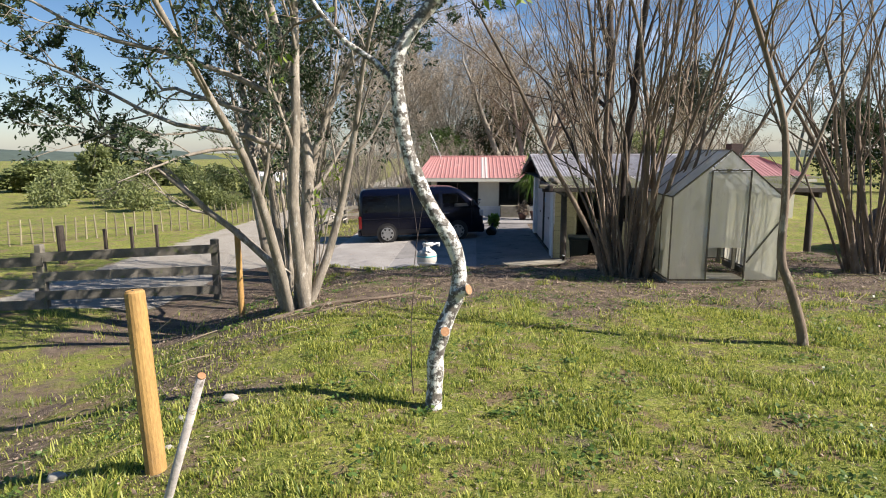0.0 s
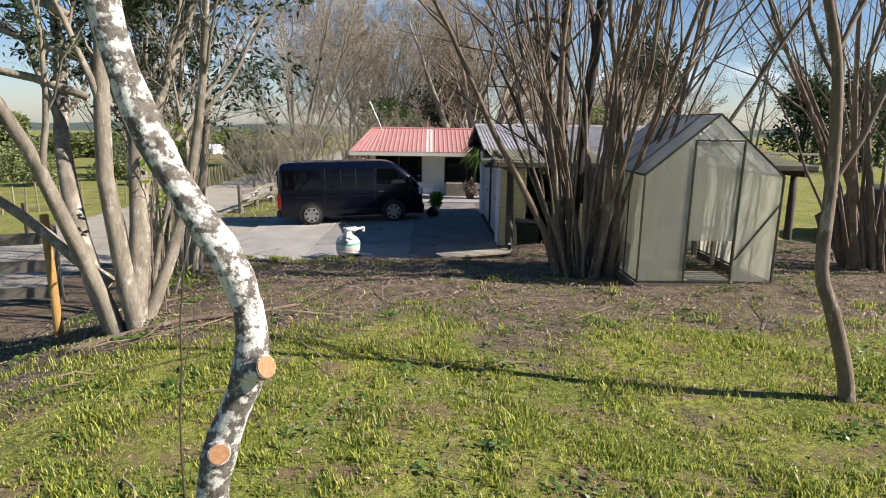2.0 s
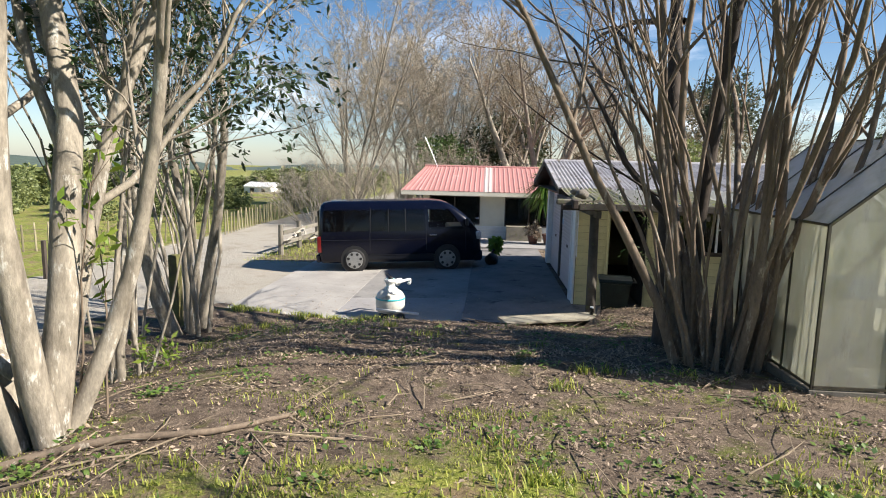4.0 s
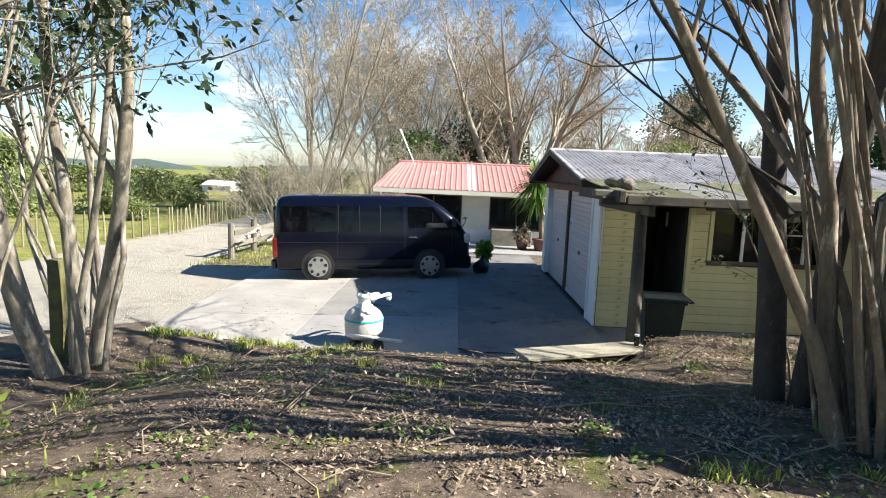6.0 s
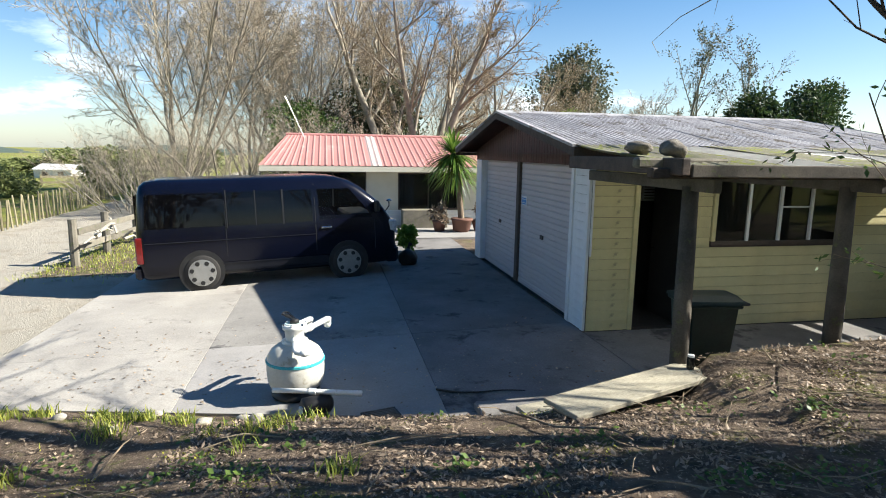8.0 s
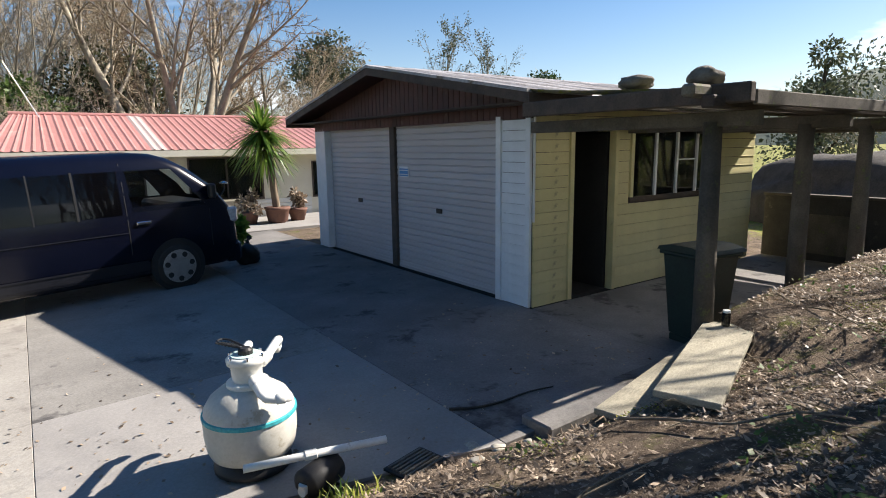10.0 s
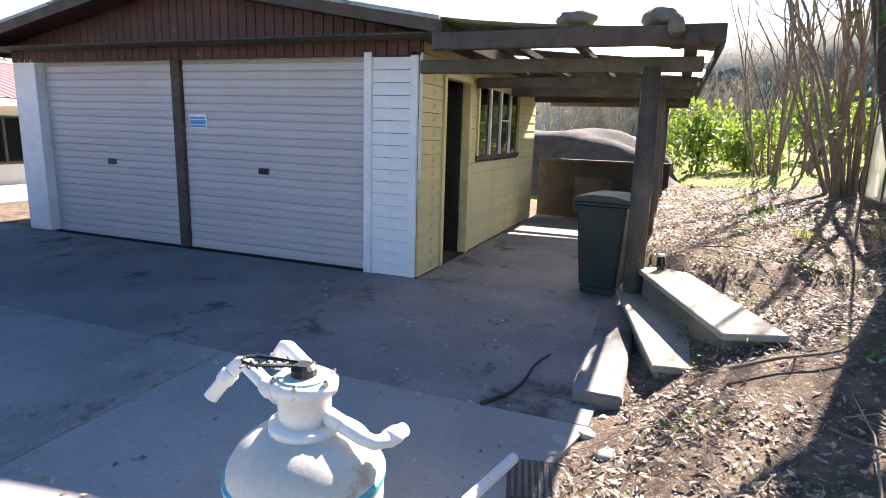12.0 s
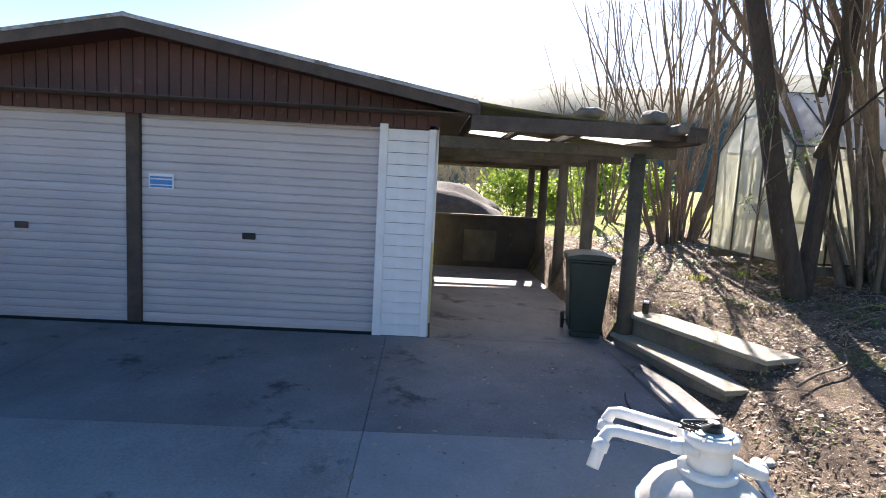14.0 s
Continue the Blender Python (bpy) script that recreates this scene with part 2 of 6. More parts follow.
# ---- builders ----
def mesh_of(name, bm, material, smooth=False):
    me = bpy.data.meshes.new(name)
    bm.to_mesh(me)
    bm.free()
    for p in me.polygons:
        p.use_smooth = smooth
    me.materials.append(material)
    return me


def part(name, bm, material, parent, label="", smooth=False):
    """Links a bmesh or a mesh as one object under a thing or a part."""
    me = bm if isinstance(bm, bpy.types.Mesh) else mesh_of(name, bm, material, smooth)
    ob = new(name, me)
    ob.parent = parent
    if label:
        tagged(ob, label)
    return ob


def thing(name, at, label, category, group="", turn=0, tilt=(0, 0), kind=""):
    ob = new(name)
    ob.empty_display_size = 0.1
    ob.matrix_basis = pose(*at, tilt[0], tilt[1], turn)
    return tagged(ob, label, category, group, kind)


def box(bm, x0, y0, z0, x1, y1, z1, bevel=0.0, m=None):
    r = bmesh.ops.create_cube(bm, size=1)
    for v in r["verts"]:
        v.co = ((x0 + x1) / 2 + v.co.x * (x1 - x0), (y0 + y1) / 2 + v.co.y * (y1 - y0), (z0 + z1) / 2 + v.co.z * (z1 - z0))
        if m:
            v.co = m @ v.co
    if bevel:
        es = list({e for v in r["verts"] for e in v.link_edges})
        bmesh.ops.bevel(bm, geom=es, offset=bevel, segments=1, affect="EDGES", clamp_overlap=True)
    return bm


def boxed(*a, **k):
    return box(bmesh.new(), *a, **k)


def prism(outline, y0, y1, axis="y"):
    """A flat outline in (x, z) pulled from y0 to y1; axis x takes (y, z) outlines."""
    bm = bmesh.new()
    def at(u, w, d):
        return (u, d, w) if axis == "y" else (d, u, w) if axis == "x" else (u, w, d)
    a = [bm.verts.new(at(u, w, y0)) for u, w in outline]
    b = [bm.verts.new(at(u, w, y1)) for u, w in outline]
    n = len(outline)
    bm.faces.new(a)
    bm.faces.new(b[::-1])
    for i in range(n):
        bm.faces.new([a[i], b[i], b[(i + 1) % n], a[(i + 1) % n]])
    bmesh.ops.recalc_face_normals(bm, faces=bm.faces)
    return bm


def tube(bm, pts, radii, seg=8, cap=True):
    """A round tube through points, one radius each."""
    pts = [Vector(p) for p in pts]
    if not hasattr(radii, "__len__"):
        radii = [radii] * len(pts)
    rings, side = [], None
    for i, p in enumerate(pts):
        d = (pts[min(i + 1, len(pts) - 1)] - pts[max(i - 1, 0)]).normalized()
        if side is None:
            side = d.orthogonal().normalized()
        else:
            side = (side - d * side.dot(d)).normalized()
        up = d.cross(side)
        rings.append([bm.verts.new(p + (side * math.cos(a) + up * math.sin(a)) * radii[i]) for a in (2 * math.pi * k / seg for k in range(seg))])
    for a, b in zip(rings, rings[1:]):
        for k in range(seg):
            bm.faces.new([a[k], a[(k + 1) % seg], b[(k + 1) % seg], b[k]])
    if cap:
        bm.faces.new(rings[0][::-1])
        bm.faces.new(rings[-1])
    return bm


def lathe(profile, seg=24, at=(0, 0, 0)):
    """A solid of turning from (radius, height) pairs."""
    bm = bmesh.new()
    rings = []
    for r, z in profile:
        rings.append([bm.verts.new((at[0] + r * math.cos(2 * math.pi * k / seg), at[1] + r * math.sin(2 * math.pi * k / seg), at[2] + z)) for k in range(seg)])
    for a, b in zip(rings, rings[1:]):
        for k in range(seg):
            bm.faces.new([a[k], a[(k + 1) % seg], b[(k + 1) % seg], b[k]])
    bm.faces.new(rings[0][::-1])
    bm.faces.new(rings[-1])
    return bm


def lump(size, seed, sub=3, rough=0.3, at=(0, 0, 0)):
    """An uneven stone."""
    bm = bmesh.new()
    bmesh.ops.create_icosphere(bm, subdivisions=sub, radius=1)
    for v in bm.verts:
        n = noise.noise(v.co * 1.1 + Vector((seed, seed * 2.1, 0))) + 0.5 * noise.noise(v.co * 2.7 + Vector((0, seed, 3)))
        c = v.co * (1 + rough * n)
        v.co = (at[0] + c.x * size[0], at[1] + c.y * size[1], at[2] + c.z * size[2])
    return bm


def raw_mesh(name, verts, faces, material, smooth=False):
    me = bpy.data.meshes.new(name)
    me.from_pydata(verts, [], faces)
    me.materials.append(material)
    if smooth:
        me.polygons.foreach_set("use_smooth", [True] * len(me.polygons))
    return me


# ---- ground ----
LAWN = ((-30, 1.9), (-17.5, 1.32), (-15, 1.07), (-12.6, .90), (-10.7, .88), (-9, .86), (-7, .80), (-5.6, .66), (-4.4, .50), (-3.6, .38), (-2.6, .2), (-2, .05))


def interp(v, pairs):
    return float(np.interp(v, [p[0] for p in pairs], [p[1] for p in pairs]))


def smooth01(k):
    k = max(0.0, min(1.0, k))
    return k * k * (3 - 2 * k)


def drive_z(x):
    return 0.03 * max(-7.5, min(x, 0))


def edge_y(x):
    """Where the pad and the gravel end and the bank begins."""
    if x > -2:
        return -2.02
    if x > -7.3:
        return -0.62 - (x + 7.3) * 0.264
    return -0.62 - 0.9 * smooth01((-7.3 - x) / 2) * (-7.3 - x)


def ground_z(x, y):
    d = drive_z(x) - 0.045
    s = edge_y(x) - y
    far = 0.9 * smooth01((-14 - x) / 40)
    if s <= 0:
        return d - far
    l = interp(y, LAWN) + 0.02 * max(0, min(x, 10)) - 0.26 * (-4.4 - x if x < -6.4 else max(0, -3.4 - x) ** 2 / 4.5)
    l += 0.05 * noise.noise(Vector((x * .5, y * .5, 0))) + 0.025 * noise.noise(Vector((x * 1.7, y * 1.7, 4)))
    l = max(l, d)
    held = smooth01((x + .35) / .5) * (1 - smooth01((x - 6.2) / 2))     # retained by boards along the lean-to
    l = max(l, held * (.47 + .03 * min(x, 6)))
    return d - far + (l - d) * smooth01(s / (0.8 - .55 * held))


def litter_at(x, y):
    """Share of leaf litter and bare earth on the bank and under the trees."""
    k = smooth01((y + 10.3 + 0.9 * noise.noise(Vector((x * .35, 3, 1)))) / 2.6)
    k = max(k, 0.48 * smooth01((-3.4 - x) / 1.8) * smooth01((y + 17) / 6))
    k += 0.6 * noise.noise(Vector((x * .8, y * .8, 7))) + .35 * noise.noise(Vector((x * 2.3, y * 2.3, 17)))
    k *= (1 - smooth01((x - 6.5) / 3)) * smooth01((x + 11) / 2.5)
    return max(0.0, min(1.0, k))


def gravel_at(x, y):
    if x > -6.2 and y < 9:
        return 0.0
    a = smooth01((x + 14.0) / 0.8)
    b = smooth01((edge_y(x) + 0.5 - y) / -0.8 + .5) if x > -9 else smooth01((y + 6.6) / 0.8)
    lane = smooth01((2.6 - abs(x + 11.4 + 0.03 * y)) / 0.7)
    c = 1 - smooth01((y - 5.0) / 1.5)
    return max(0.0, min(1.0, a * b * max(c, lane)))


gx = np.concatenate([-np.geomspace(1600, 21, 22), np.arange(-20, -9, .5), np.arange(-9, 7, .25), np.arange(7, 20, .5), np.geomspace(21, 1600, 22)])
gy = np.concatenate([-np.geomspace(1600, 25, 16), np.arange(-24, -19, .5), np.arange(-19, 0, .25), np.arange(0, 24, .5), np.geomspace(25, 1600, 22)])
gv = [(float(x), float(y), ground_z(x, y)) for y in gy for x in gx]
nx = len(gx)
gf = [(j * nx + i, j * nx + i + 1, (j + 1) * nx + i + 1, (j + 1) * nx + i) for j in range(len(gy) - 1) for i in range(nx - 1)]
ground_mat = bpy.data.materials.new("ground_cover")
ground_mat.use_nodes = True
N, L = ground_mat.node_tree.nodes, ground_mat.node_tree.links


def tex(scale, detail=6, rough=0.65):
    n = N.new("ShaderNodeTexNoise")
    n.inputs["Scale"].default_value, n.inputs["Detail"].default_value, n.inputs["Roughness"].default_value = scale, detail, rough
    L.new(gtc.outputs["Object"], n.inputs["Vector"])
    return n.outputs["Fac"]


def span(value, a, b, lo=0.0, hi=1.0):
    r = N.new("ShaderNodeMapRange")
    r.inputs["From Min"].default_value, r.inputs["From Max"].default_value = a, b
    r.inputs["To Min"].default_value, r.inputs["To Max"].default_value = lo, hi
    L.new(value, r.inputs["Value"])
    return r.outputs[0]


def blend(fac, a, b):
    m = N.new("ShaderNodeMixRGB")
    L.new(fac, m.inputs["Fac"])
    for s, c in (("Color1", a), ("Color2", b)):
        if isinstance(c, tuple):
            m.inputs[s].default_value = (*c, 1)
        else:
            L.new(c, m.inputs[s])
    return m.outputs[0]


def both(op, a, b):
    m = N.new("ShaderNodeMath")
    m.operation = op
    m.use_clamp = True
    L.new(a, m.inputs[0])
    if isinstance(b, float):
        m.inputs[1].default_value = b
    else:
        L.new(b, m.inputs[1])
    return m.outputs[0]


gtc = N.new("ShaderNodeTexCoord")
att = N.new("ShaderNodeAttribute")
att.attribute_name = "cover"
sepc = N.new("ShaderNodeSeparateColor")
L.new(att.outputs["Color"], sepc.inputs[0])
turf = blend(span(tex(1.1), .38, .62), (.135, .18, .03), (.33, .335, .062))
turf = blend(span(tex(16), .42, .66), turf, (.065, .085, .016))
turf = blend(span(tex(48, 4, .7), .52, .72), turf, (.46, .45, .15))
turf = blend(span(tex(2.2, 8, .78), .50, .58), turf, (.20, .15, .085))
turf = blend(span(tex(7.5, 6, .75), .58, .66), turf, (.33, .26, .17))
earth = blend(span(tex(5, 8, .7), .35, .65), (.07, .053, .04), (.215, .165, .122))
earth = blend(span(tex(1.7, 8, .72), .55, .66), earth, (.12, .13, .035))
earth = blend(span(tex(38, 4, .7), .58, .68), earth, (.40, .315, .24))
stones = blend(span(tex(60, 4, .7), .35, .65), (.40, .37, .31), (.29, .265, .22))
stones = blend(span(tex(1.5), .5, .7), stones, (.27, .24, .19))
edge_noise = span(tex(2.6, 8, .7), .3, .7, -.35, .35)
lit = both("ADD", sepc.outputs["Red"], edge_noise)
lit = span(lit, .35, .65)
grv = both("ADD", sepc.outputs["Green"], edge_noise)
grv = span(grv, .4, .6)
cover = blend(grv, blend(lit, turf, earth), stones)
gb = N["Principled BSDF"]
L.new(cover, gb.inputs["Base Color"])
gb.inputs["Roughness"].default_value = 0.95
gb.inputs["Specular IOR Level"].default_value = 0.15
bp = N.new("ShaderNodeBump")
bp.inputs["Strength"].default_value, bp.inputs["Distance"].default_value = 0.9, 0.04
L.new(tex(22, 7, .75), bp.inputs["Height"])
L.new(bp.outputs[0], gb.inputs["Normal"])
ground_mesh = raw_mesh("ground", gv, gf, ground_mat, True)
layer = ground_mesh.color_attributes.new("cover", "FLOAT_COLOR", "POINT")
layer.data.foreach_set("color", [c for x, y, _ in gv for c in (litter_at(x, y), gravel_at(x, y), 0.0, 1.0)])
tagged(new("ground", ground_mesh), "grassy ground with leaf litter, bare earth and gravel lane", "ground", kind="structure")

# concrete pad in slabs
concrete = shade("concrete", (.37, .35, .315), (.285, .268, .243), 1.3, .85, .25, 45, grain=.16, spots=(.24, .22, .20), spot_scale=1.7, spot_at=.64, vary=.05)
concrete_new = shade("newer_concrete", (.31, .297, .283), (.25, .24, .228), 1.6, .85, .2, 45, grain=.12, spots=(.28, .265, .24), spot_scale=3, spot_at=.66)
# stains, plus a darker base tone put in for the garage's shade
concrete_shaded = shade("stained_shaded_concrete", (.215, .205, .195), (.135, .128, .122), 1.1, .8, .25, 45, grain=.2, spots=(.06, .056, .055), spot_scale=1.4, spot_at=.60, vary=.06)
concrete_mid = shade("worn_half_shaded_concrete", (.27, .258, .238), (.185, .176, .163), 1.2, .82, .25, 45, grain=.2, spots=(.085, .08, .078), spot_scale=1.3, spot_at=.62, vary=.06)
pad = thing("pavement", (0, 0, 0), "grey concrete driveway slabs with stains and cracks", "driveway", kind="structure")
XS, YS = (-7.3, -4.85, -2.27, -0.02), (-99, .45, 3.4, 6.0, 8.6)
for i in range(3):
    for j in range(4):
        x0, x1 = XS[i] + .002, XS[i + 1] - .002
        low = [edge_y(x0) - .12, edge_y(x1) - .12] if j == 0 else [YS[j] + .002] * 2
        y1 = YS[j + 1] - .002
        bm = bmesh.new()
        tops = [bm.verts.new((x, y, drive_z(x))) for x, y in ((x0, low[0]), (x1, low[1]), (x1, y1), (x0, y1))]
        bots = [bm.verts.new((v.co.x, v.co.y, v.co.z - .14)) for v in tops]
        bm.faces.new(tops)
        bm.faces.new(bots[::-1])
        for k in range(4):
            bm.faces.new([tops[k], bots[k], bots[(k + 1) % 4], tops[(k + 1) % 4]])
        bmesh.ops.bevel(bm, geom=[e for e in bm.edges if e.verts[0] in tops and e.verts[1] in tops], offset=.003, segments=1, affect="EDGES")
        # column tone follows the light: sunlit west pale, garage side darkened
        part("slab", bm, concrete_new if (i, j) == (1, 0) else concrete if i == 0 else concrete_mid if i == 1 else concrete_shaded, pad)
part("slab", boxed(-.012, -2.06, -.14, 5.7, -.012, -.004, bevel=.008), concrete_shaded, pad)
part("slab", boxed(-3.4, 8.62, -.2, 8.0, 11.3, .02, bevel=.01), concrete_new, pad)

# ---- garage ----
garage = thing("garage", (0, 0, 0), "yellow weatherboard garage with two grey roller doors and corrugated roof", "garage")
GL, GN = 5.06, 5.86                    # length along x, width along y
RIDGE_Y, RIDGE_Z, EAVE_Z = 3.0, 3.06, 2.45
core = part("wall", boxed(.10, 5.56, 0, GL, 5.80, 2.3), yellow_paint, garage)      # far side
part("wall", boxed(GL - .1, .08, 0, GL, 5.55, 2.3), yellow_paint, garage)
# room surfaces coloured near-black so the doorway looks unlit
part("ceiling", boxed(.1, .06, 2.3, GL - .1, 5.55, 2.33), inside_shade_tone, garage)
part("floor", boxed(.1, .06, -.05, GL - .1, 5.55, .006), inside_shade_tone, garage)
inner = part("inner_wall", boxed(1.5, 1.6, .006, GL - .12, 1.65, 2.29), inside_shade_tone, garage)
part("notice", boxed(1.64, 1.594, 1.62, 1.94, 1.5985, 1.90), white_paint, inner, "white printed notice")
for k in range(5):
    part("print_line", boxed(1.68, 1.591, 1.66 + .045 * k, 1.90, 1.5935, 1.675 + .045 * k), dark_red if k == 4 else trim_dark, inner)
# side wall round a door and a window
DX0, DX1, DZ = .69, 1.46, 2.06
WX0, WX1, WZ0, WZ1 = 1.85, 3.85, 1.20, 2.06
side = bmesh.new()
for a in ((.10, 0, DX0 - .06, 2.34), (DX0 - .06, DZ + .05, DX1 + .06, 2.34), (DX1 + .06, 0, WX0 - .05, 2.34), (WX0 - .05, 0, WX1 + .05, WZ0 - .05), (WX0 - .05, WZ1 + .05, WX1 + .05, 2.34), (WX1 + .05, 0, GL, 2.34)):
    box(side, a[0], .022, a[1], a[2], .075, a[3])
side_wall = part("side_wall", side, trim_dark, garage, "yellow weatherboard wall")
PITCH = .14


def lap(x0, x1, h, thick, material):
    """One lapped board, its foot proud of its head."""
    bm = bmesh.new()
    p = [(0.0, 0.0), (-thick, 0.0), (-thick + .003, .010), (-.010, h - .006), (0.0, h - .006)]
    a = [bm.verts.new((x0, y, z)) for y, z in p]
    b = [bm.verts.new((x1, y, z)) for y, z in p]
    n = len(p)
    bm.faces.new(a)
    bm.faces.new(b[::-1])
    for i in range(n):
        bm.faces.new([a[i], b[i], b[(i + 1) % n], a[(i + 1) % n]])
    bmesh.ops.recalc_face_normals(bm, faces=bm.faces)
    return mesh_of("weatherboard", bm, material)


runs = {}
for k in range(17):
    z = k * PITCH
    zt = z + PITCH
    spans = [(.03, GL)]
    holes = []
    if z < DZ + .03:
        holes.append((DX0 - .07, DX1 + .07))
    if zt > WZ0 - .04 and z < WZ1 + .04:
        holes.append((WX0 - .07, WX1 + .07))
    for h0, h1 in holes:
        spans = [s for a, b in spans for s in ((a, min(b, h0)), (max(a, h1), b)) if s[1] - s[0] > .02]
    for s in spans:
        if s not in runs:
            runs[s] = lap(s[0], s[1], PITCH, .02, yellow_paint)
        ob = part("weatherboard", runs[s], None, side_wall)
        ob.location = (0, .022, z)
# front panels: white boards
front = part("front_wall", boxed(.012, .05, 0, .09, .60, 2.3), trim_dark, garage, "white-painted end panel")
fb = bmesh.new()
p = [(0.0, 0.0), (-.02, 0.0), (-.017, .010), (-.010, .1165), (0.0, .1165)]
a = [fb.verts.new((x, .10, z)) for x, z in p]
b = [fb.verts.new((x, .52, z)) for x, z in p]
fb.faces.new(a), fb.faces.new(b[::-1])
for i in range(5):
    fb.faces.new([a[i], b[i], b[(i + 1) % 5], a[(i + 1) % 5]])
bmesh.ops.recalc_face_normals(fb, faces=fb.faces)
fb = mesh_of("weatherboard", fb, white_paint)
for k in range(18):
    ob = part("weatherboard", fb, None, front)
    ob.location = (.012, 0, k * .122)
part("corner_trim", boxed(-.022, .02, 0, .02, .10, 2.24, bevel=.004), white_paint, garage)
part("corner_trim", boxed(.022, -.008, 1.02, .045, .02, 2.24, bevel=.003), white_paint, garage)
part("corner_trim", boxed(-.024, .52, -.02, .10, .61, 2.24, bevel=.004), white_paint, garage)
part("pillar", boxed(-.02, 5.46, 0, .16, 5.88, 2.24, bevel=.006), white_paint, garage, "white-painted pillar")
part("door_post", boxed(.06, 3.10, 0, .17, 3.24, 2.26, bevel=.006), trim_dark, garage, "dark brown timber post")
part("lintel", boxed(.02, .04, 2.24, .10, 5.86, 2.36), trim_dark, garage)
slat = bmesh.new()
pr = [(0, 0), (-.004, .004), (-.012, .012), (-.015, .045), (-.012, .078), (-.003, .088), (0, .09)]
for name, y0, y1 in (("roller_door", .615, 3.10), ("roller_door", 3.24, 5.46)):
    door = part(name, boxed(.125, y0, 0, .14, y1, 2.26), door_paint, garage, "grey slatted roller door, shut")
    bm = bmesh.new()
    a = [bm.verts.new((x, y0 + .005, z)) for x, z in pr]
    b = [bm.verts.new((x, y1 - .005, z)) for x, z in pr]
    for i in range(len(pr) - 1):
        bm.faces.new([a[i], b[i], b[i + 1], a[i + 1]])
    bmesh.ops.recalc_face_normals(bm, faces=bm.faces)
    me = mesh_of("slat", bm, door_paint)
    for k in range(25):
        ob = part("slat", me, None, door)
        ob.location = (.122, 0, .012 + k * .09)
    part("bottom_rail", boxed(.098, y0 + .01, .0, .124, y1 - .01, .05, bevel=.004), door_paint, door)
    lock_y = 1.97 if y0 < 1 else 4.35
    part("lock", boxed(.092, lock_y - .07, .95, .112, lock_y + .07, 1.02, bevel=.006), black_plastic if y0 < 1 else trim_dark, door, "small dark lock plate")
notice = part("sign", boxed(.096, 2.76, 1.44, .104, 3.02, 1.60), white_paint, garage, "small blue and white sign")
blue = shade("sign_blue", (.05, .22, .50), (.06, .26, .55), 6, .4, 0)
for z0, z1 in ((1.455, 1.475), (1.487, 1.535), (1.55, 1.57)):
    part("stripe", boxed(.092, 2.775, z0, .0975, 3.005, z1), blue, notice)
# gable: upright dark red boards
gable = part("gable", prism([(-.02, 2.23), (5.9, 2.23), (5.9, 2.40), (RIDGE_Y, RIDGE_Z - .05), (-.02, 2.40)], .0, .02, axis="x"), dark_red, garage, "dark red gable boards")
k = -.0
while k < 5.86:
    top = EAVE_Z + (RIDGE_Z - EAVE_Z) * (1 - abs(k + .06 - RIDGE_Y) / 3.3) - .06
    ob = part("board", boxed(-.022, k, 2.20, -.002, k + .112, max(top, 2.3), bevel=.003), dark_red, gable)
    k += .12
# roof sheets
def corrugated(x0, x1, y0, z0, y1, z1, pitch=.085, amp=.016, per=4, rows=6, sag=0.012, seed=0):
    """A corrugated sheet running down from (y0, z0) to (y1, z1)."""
    n = max(2, int((x1 - x0) / pitch * per) + 1)
    vs, fs = [], []
    for j in range(rows + 1):
        t = j / rows
        for i in range(n):
            x = x0 + (x1 - x0) * i / (n - 1)
            w = amp * math.sin(2 * math.pi * x / pitch) + sag * noise.noise(Vector((x * .7, t * 2 + seed, seed)))
            vs.append((x, y0 + (y1 - y0) * t, z0 + (z1 - z0) * t + w))
    for j in range(rows):
        for i in range(n - 1):
            q = (j * n + i, j * n + i + 1, (j + 1) * n + i + 1, (j + 1) * n + i)
            fs.append(q if y1 < y0 else q[::-1])
    return vs, fs


roof = part("roof", boxed(-.36, -.30, 2.345, GL + .4, 6.15, 2.355), trim_dark, garage, "weathered grey corrugated iron roof")
x = -.42
s = 0
while x < GL + .5:
    for ye, nm in ((-.36, 0), (6.25, 1)):
        v, f = corrugated(x, x + .80, RIDGE_Y, RIDGE_Z + .002 * (s % 2), ye, EAVE_Z + .002 * (s % 2), seed=s + nm * 7)
        part("roof_sheet", raw_mesh("roof_sheet", v, f, iron_roof, True), None, roof)
    x += .762
    s += 1
X_END = x
ridge = prism([(RIDGE_Y - .16, RIDGE_Z - .02), (RIDGE_Y, RIDGE_Z + .03), (RIDGE_Y + .16, RIDGE_Z - .02), (RIDGE_Y, RIDGE_Z + .015)], -.44, X_END, axis="x")
part("ridge_cap", ridge, iron_roof, roof)
for y in (-.36, 6.25):
    d = 1 if y < 0 else -1
    slope = [(y, EAVE_Z - .12), (RIDGE_Y, RIDGE_Z - .12), (RIDGE_Y, RIDGE_Z - .015), (y, EAVE_Z - .015)]
    part("barge_board", prism(slope, -.44, -.405, axis="x"), trim_dark, roof, "weathered dark barge board")
    lip = [(y, EAVE_Z - .015), (RIDGE_Y, RIDGE_Z - .015), (RIDGE_Y, RIDGE_Z + .02), (y, EAVE_Z + .02)]
    part("roof_flashing", prism(lip, -.452, -.38, axis="x"), iron_roof, roof)
    soffit = [(y, EAVE_Z - .10), (RIDGE_Y, RIDGE_Z - .10), (RIDGE_Y, RIDGE_Z - .08), (y, EAVE_Z - .08)]
    part("soffit", prism(soffit, -.405, -.02, axis="x"), dark_red, roof)
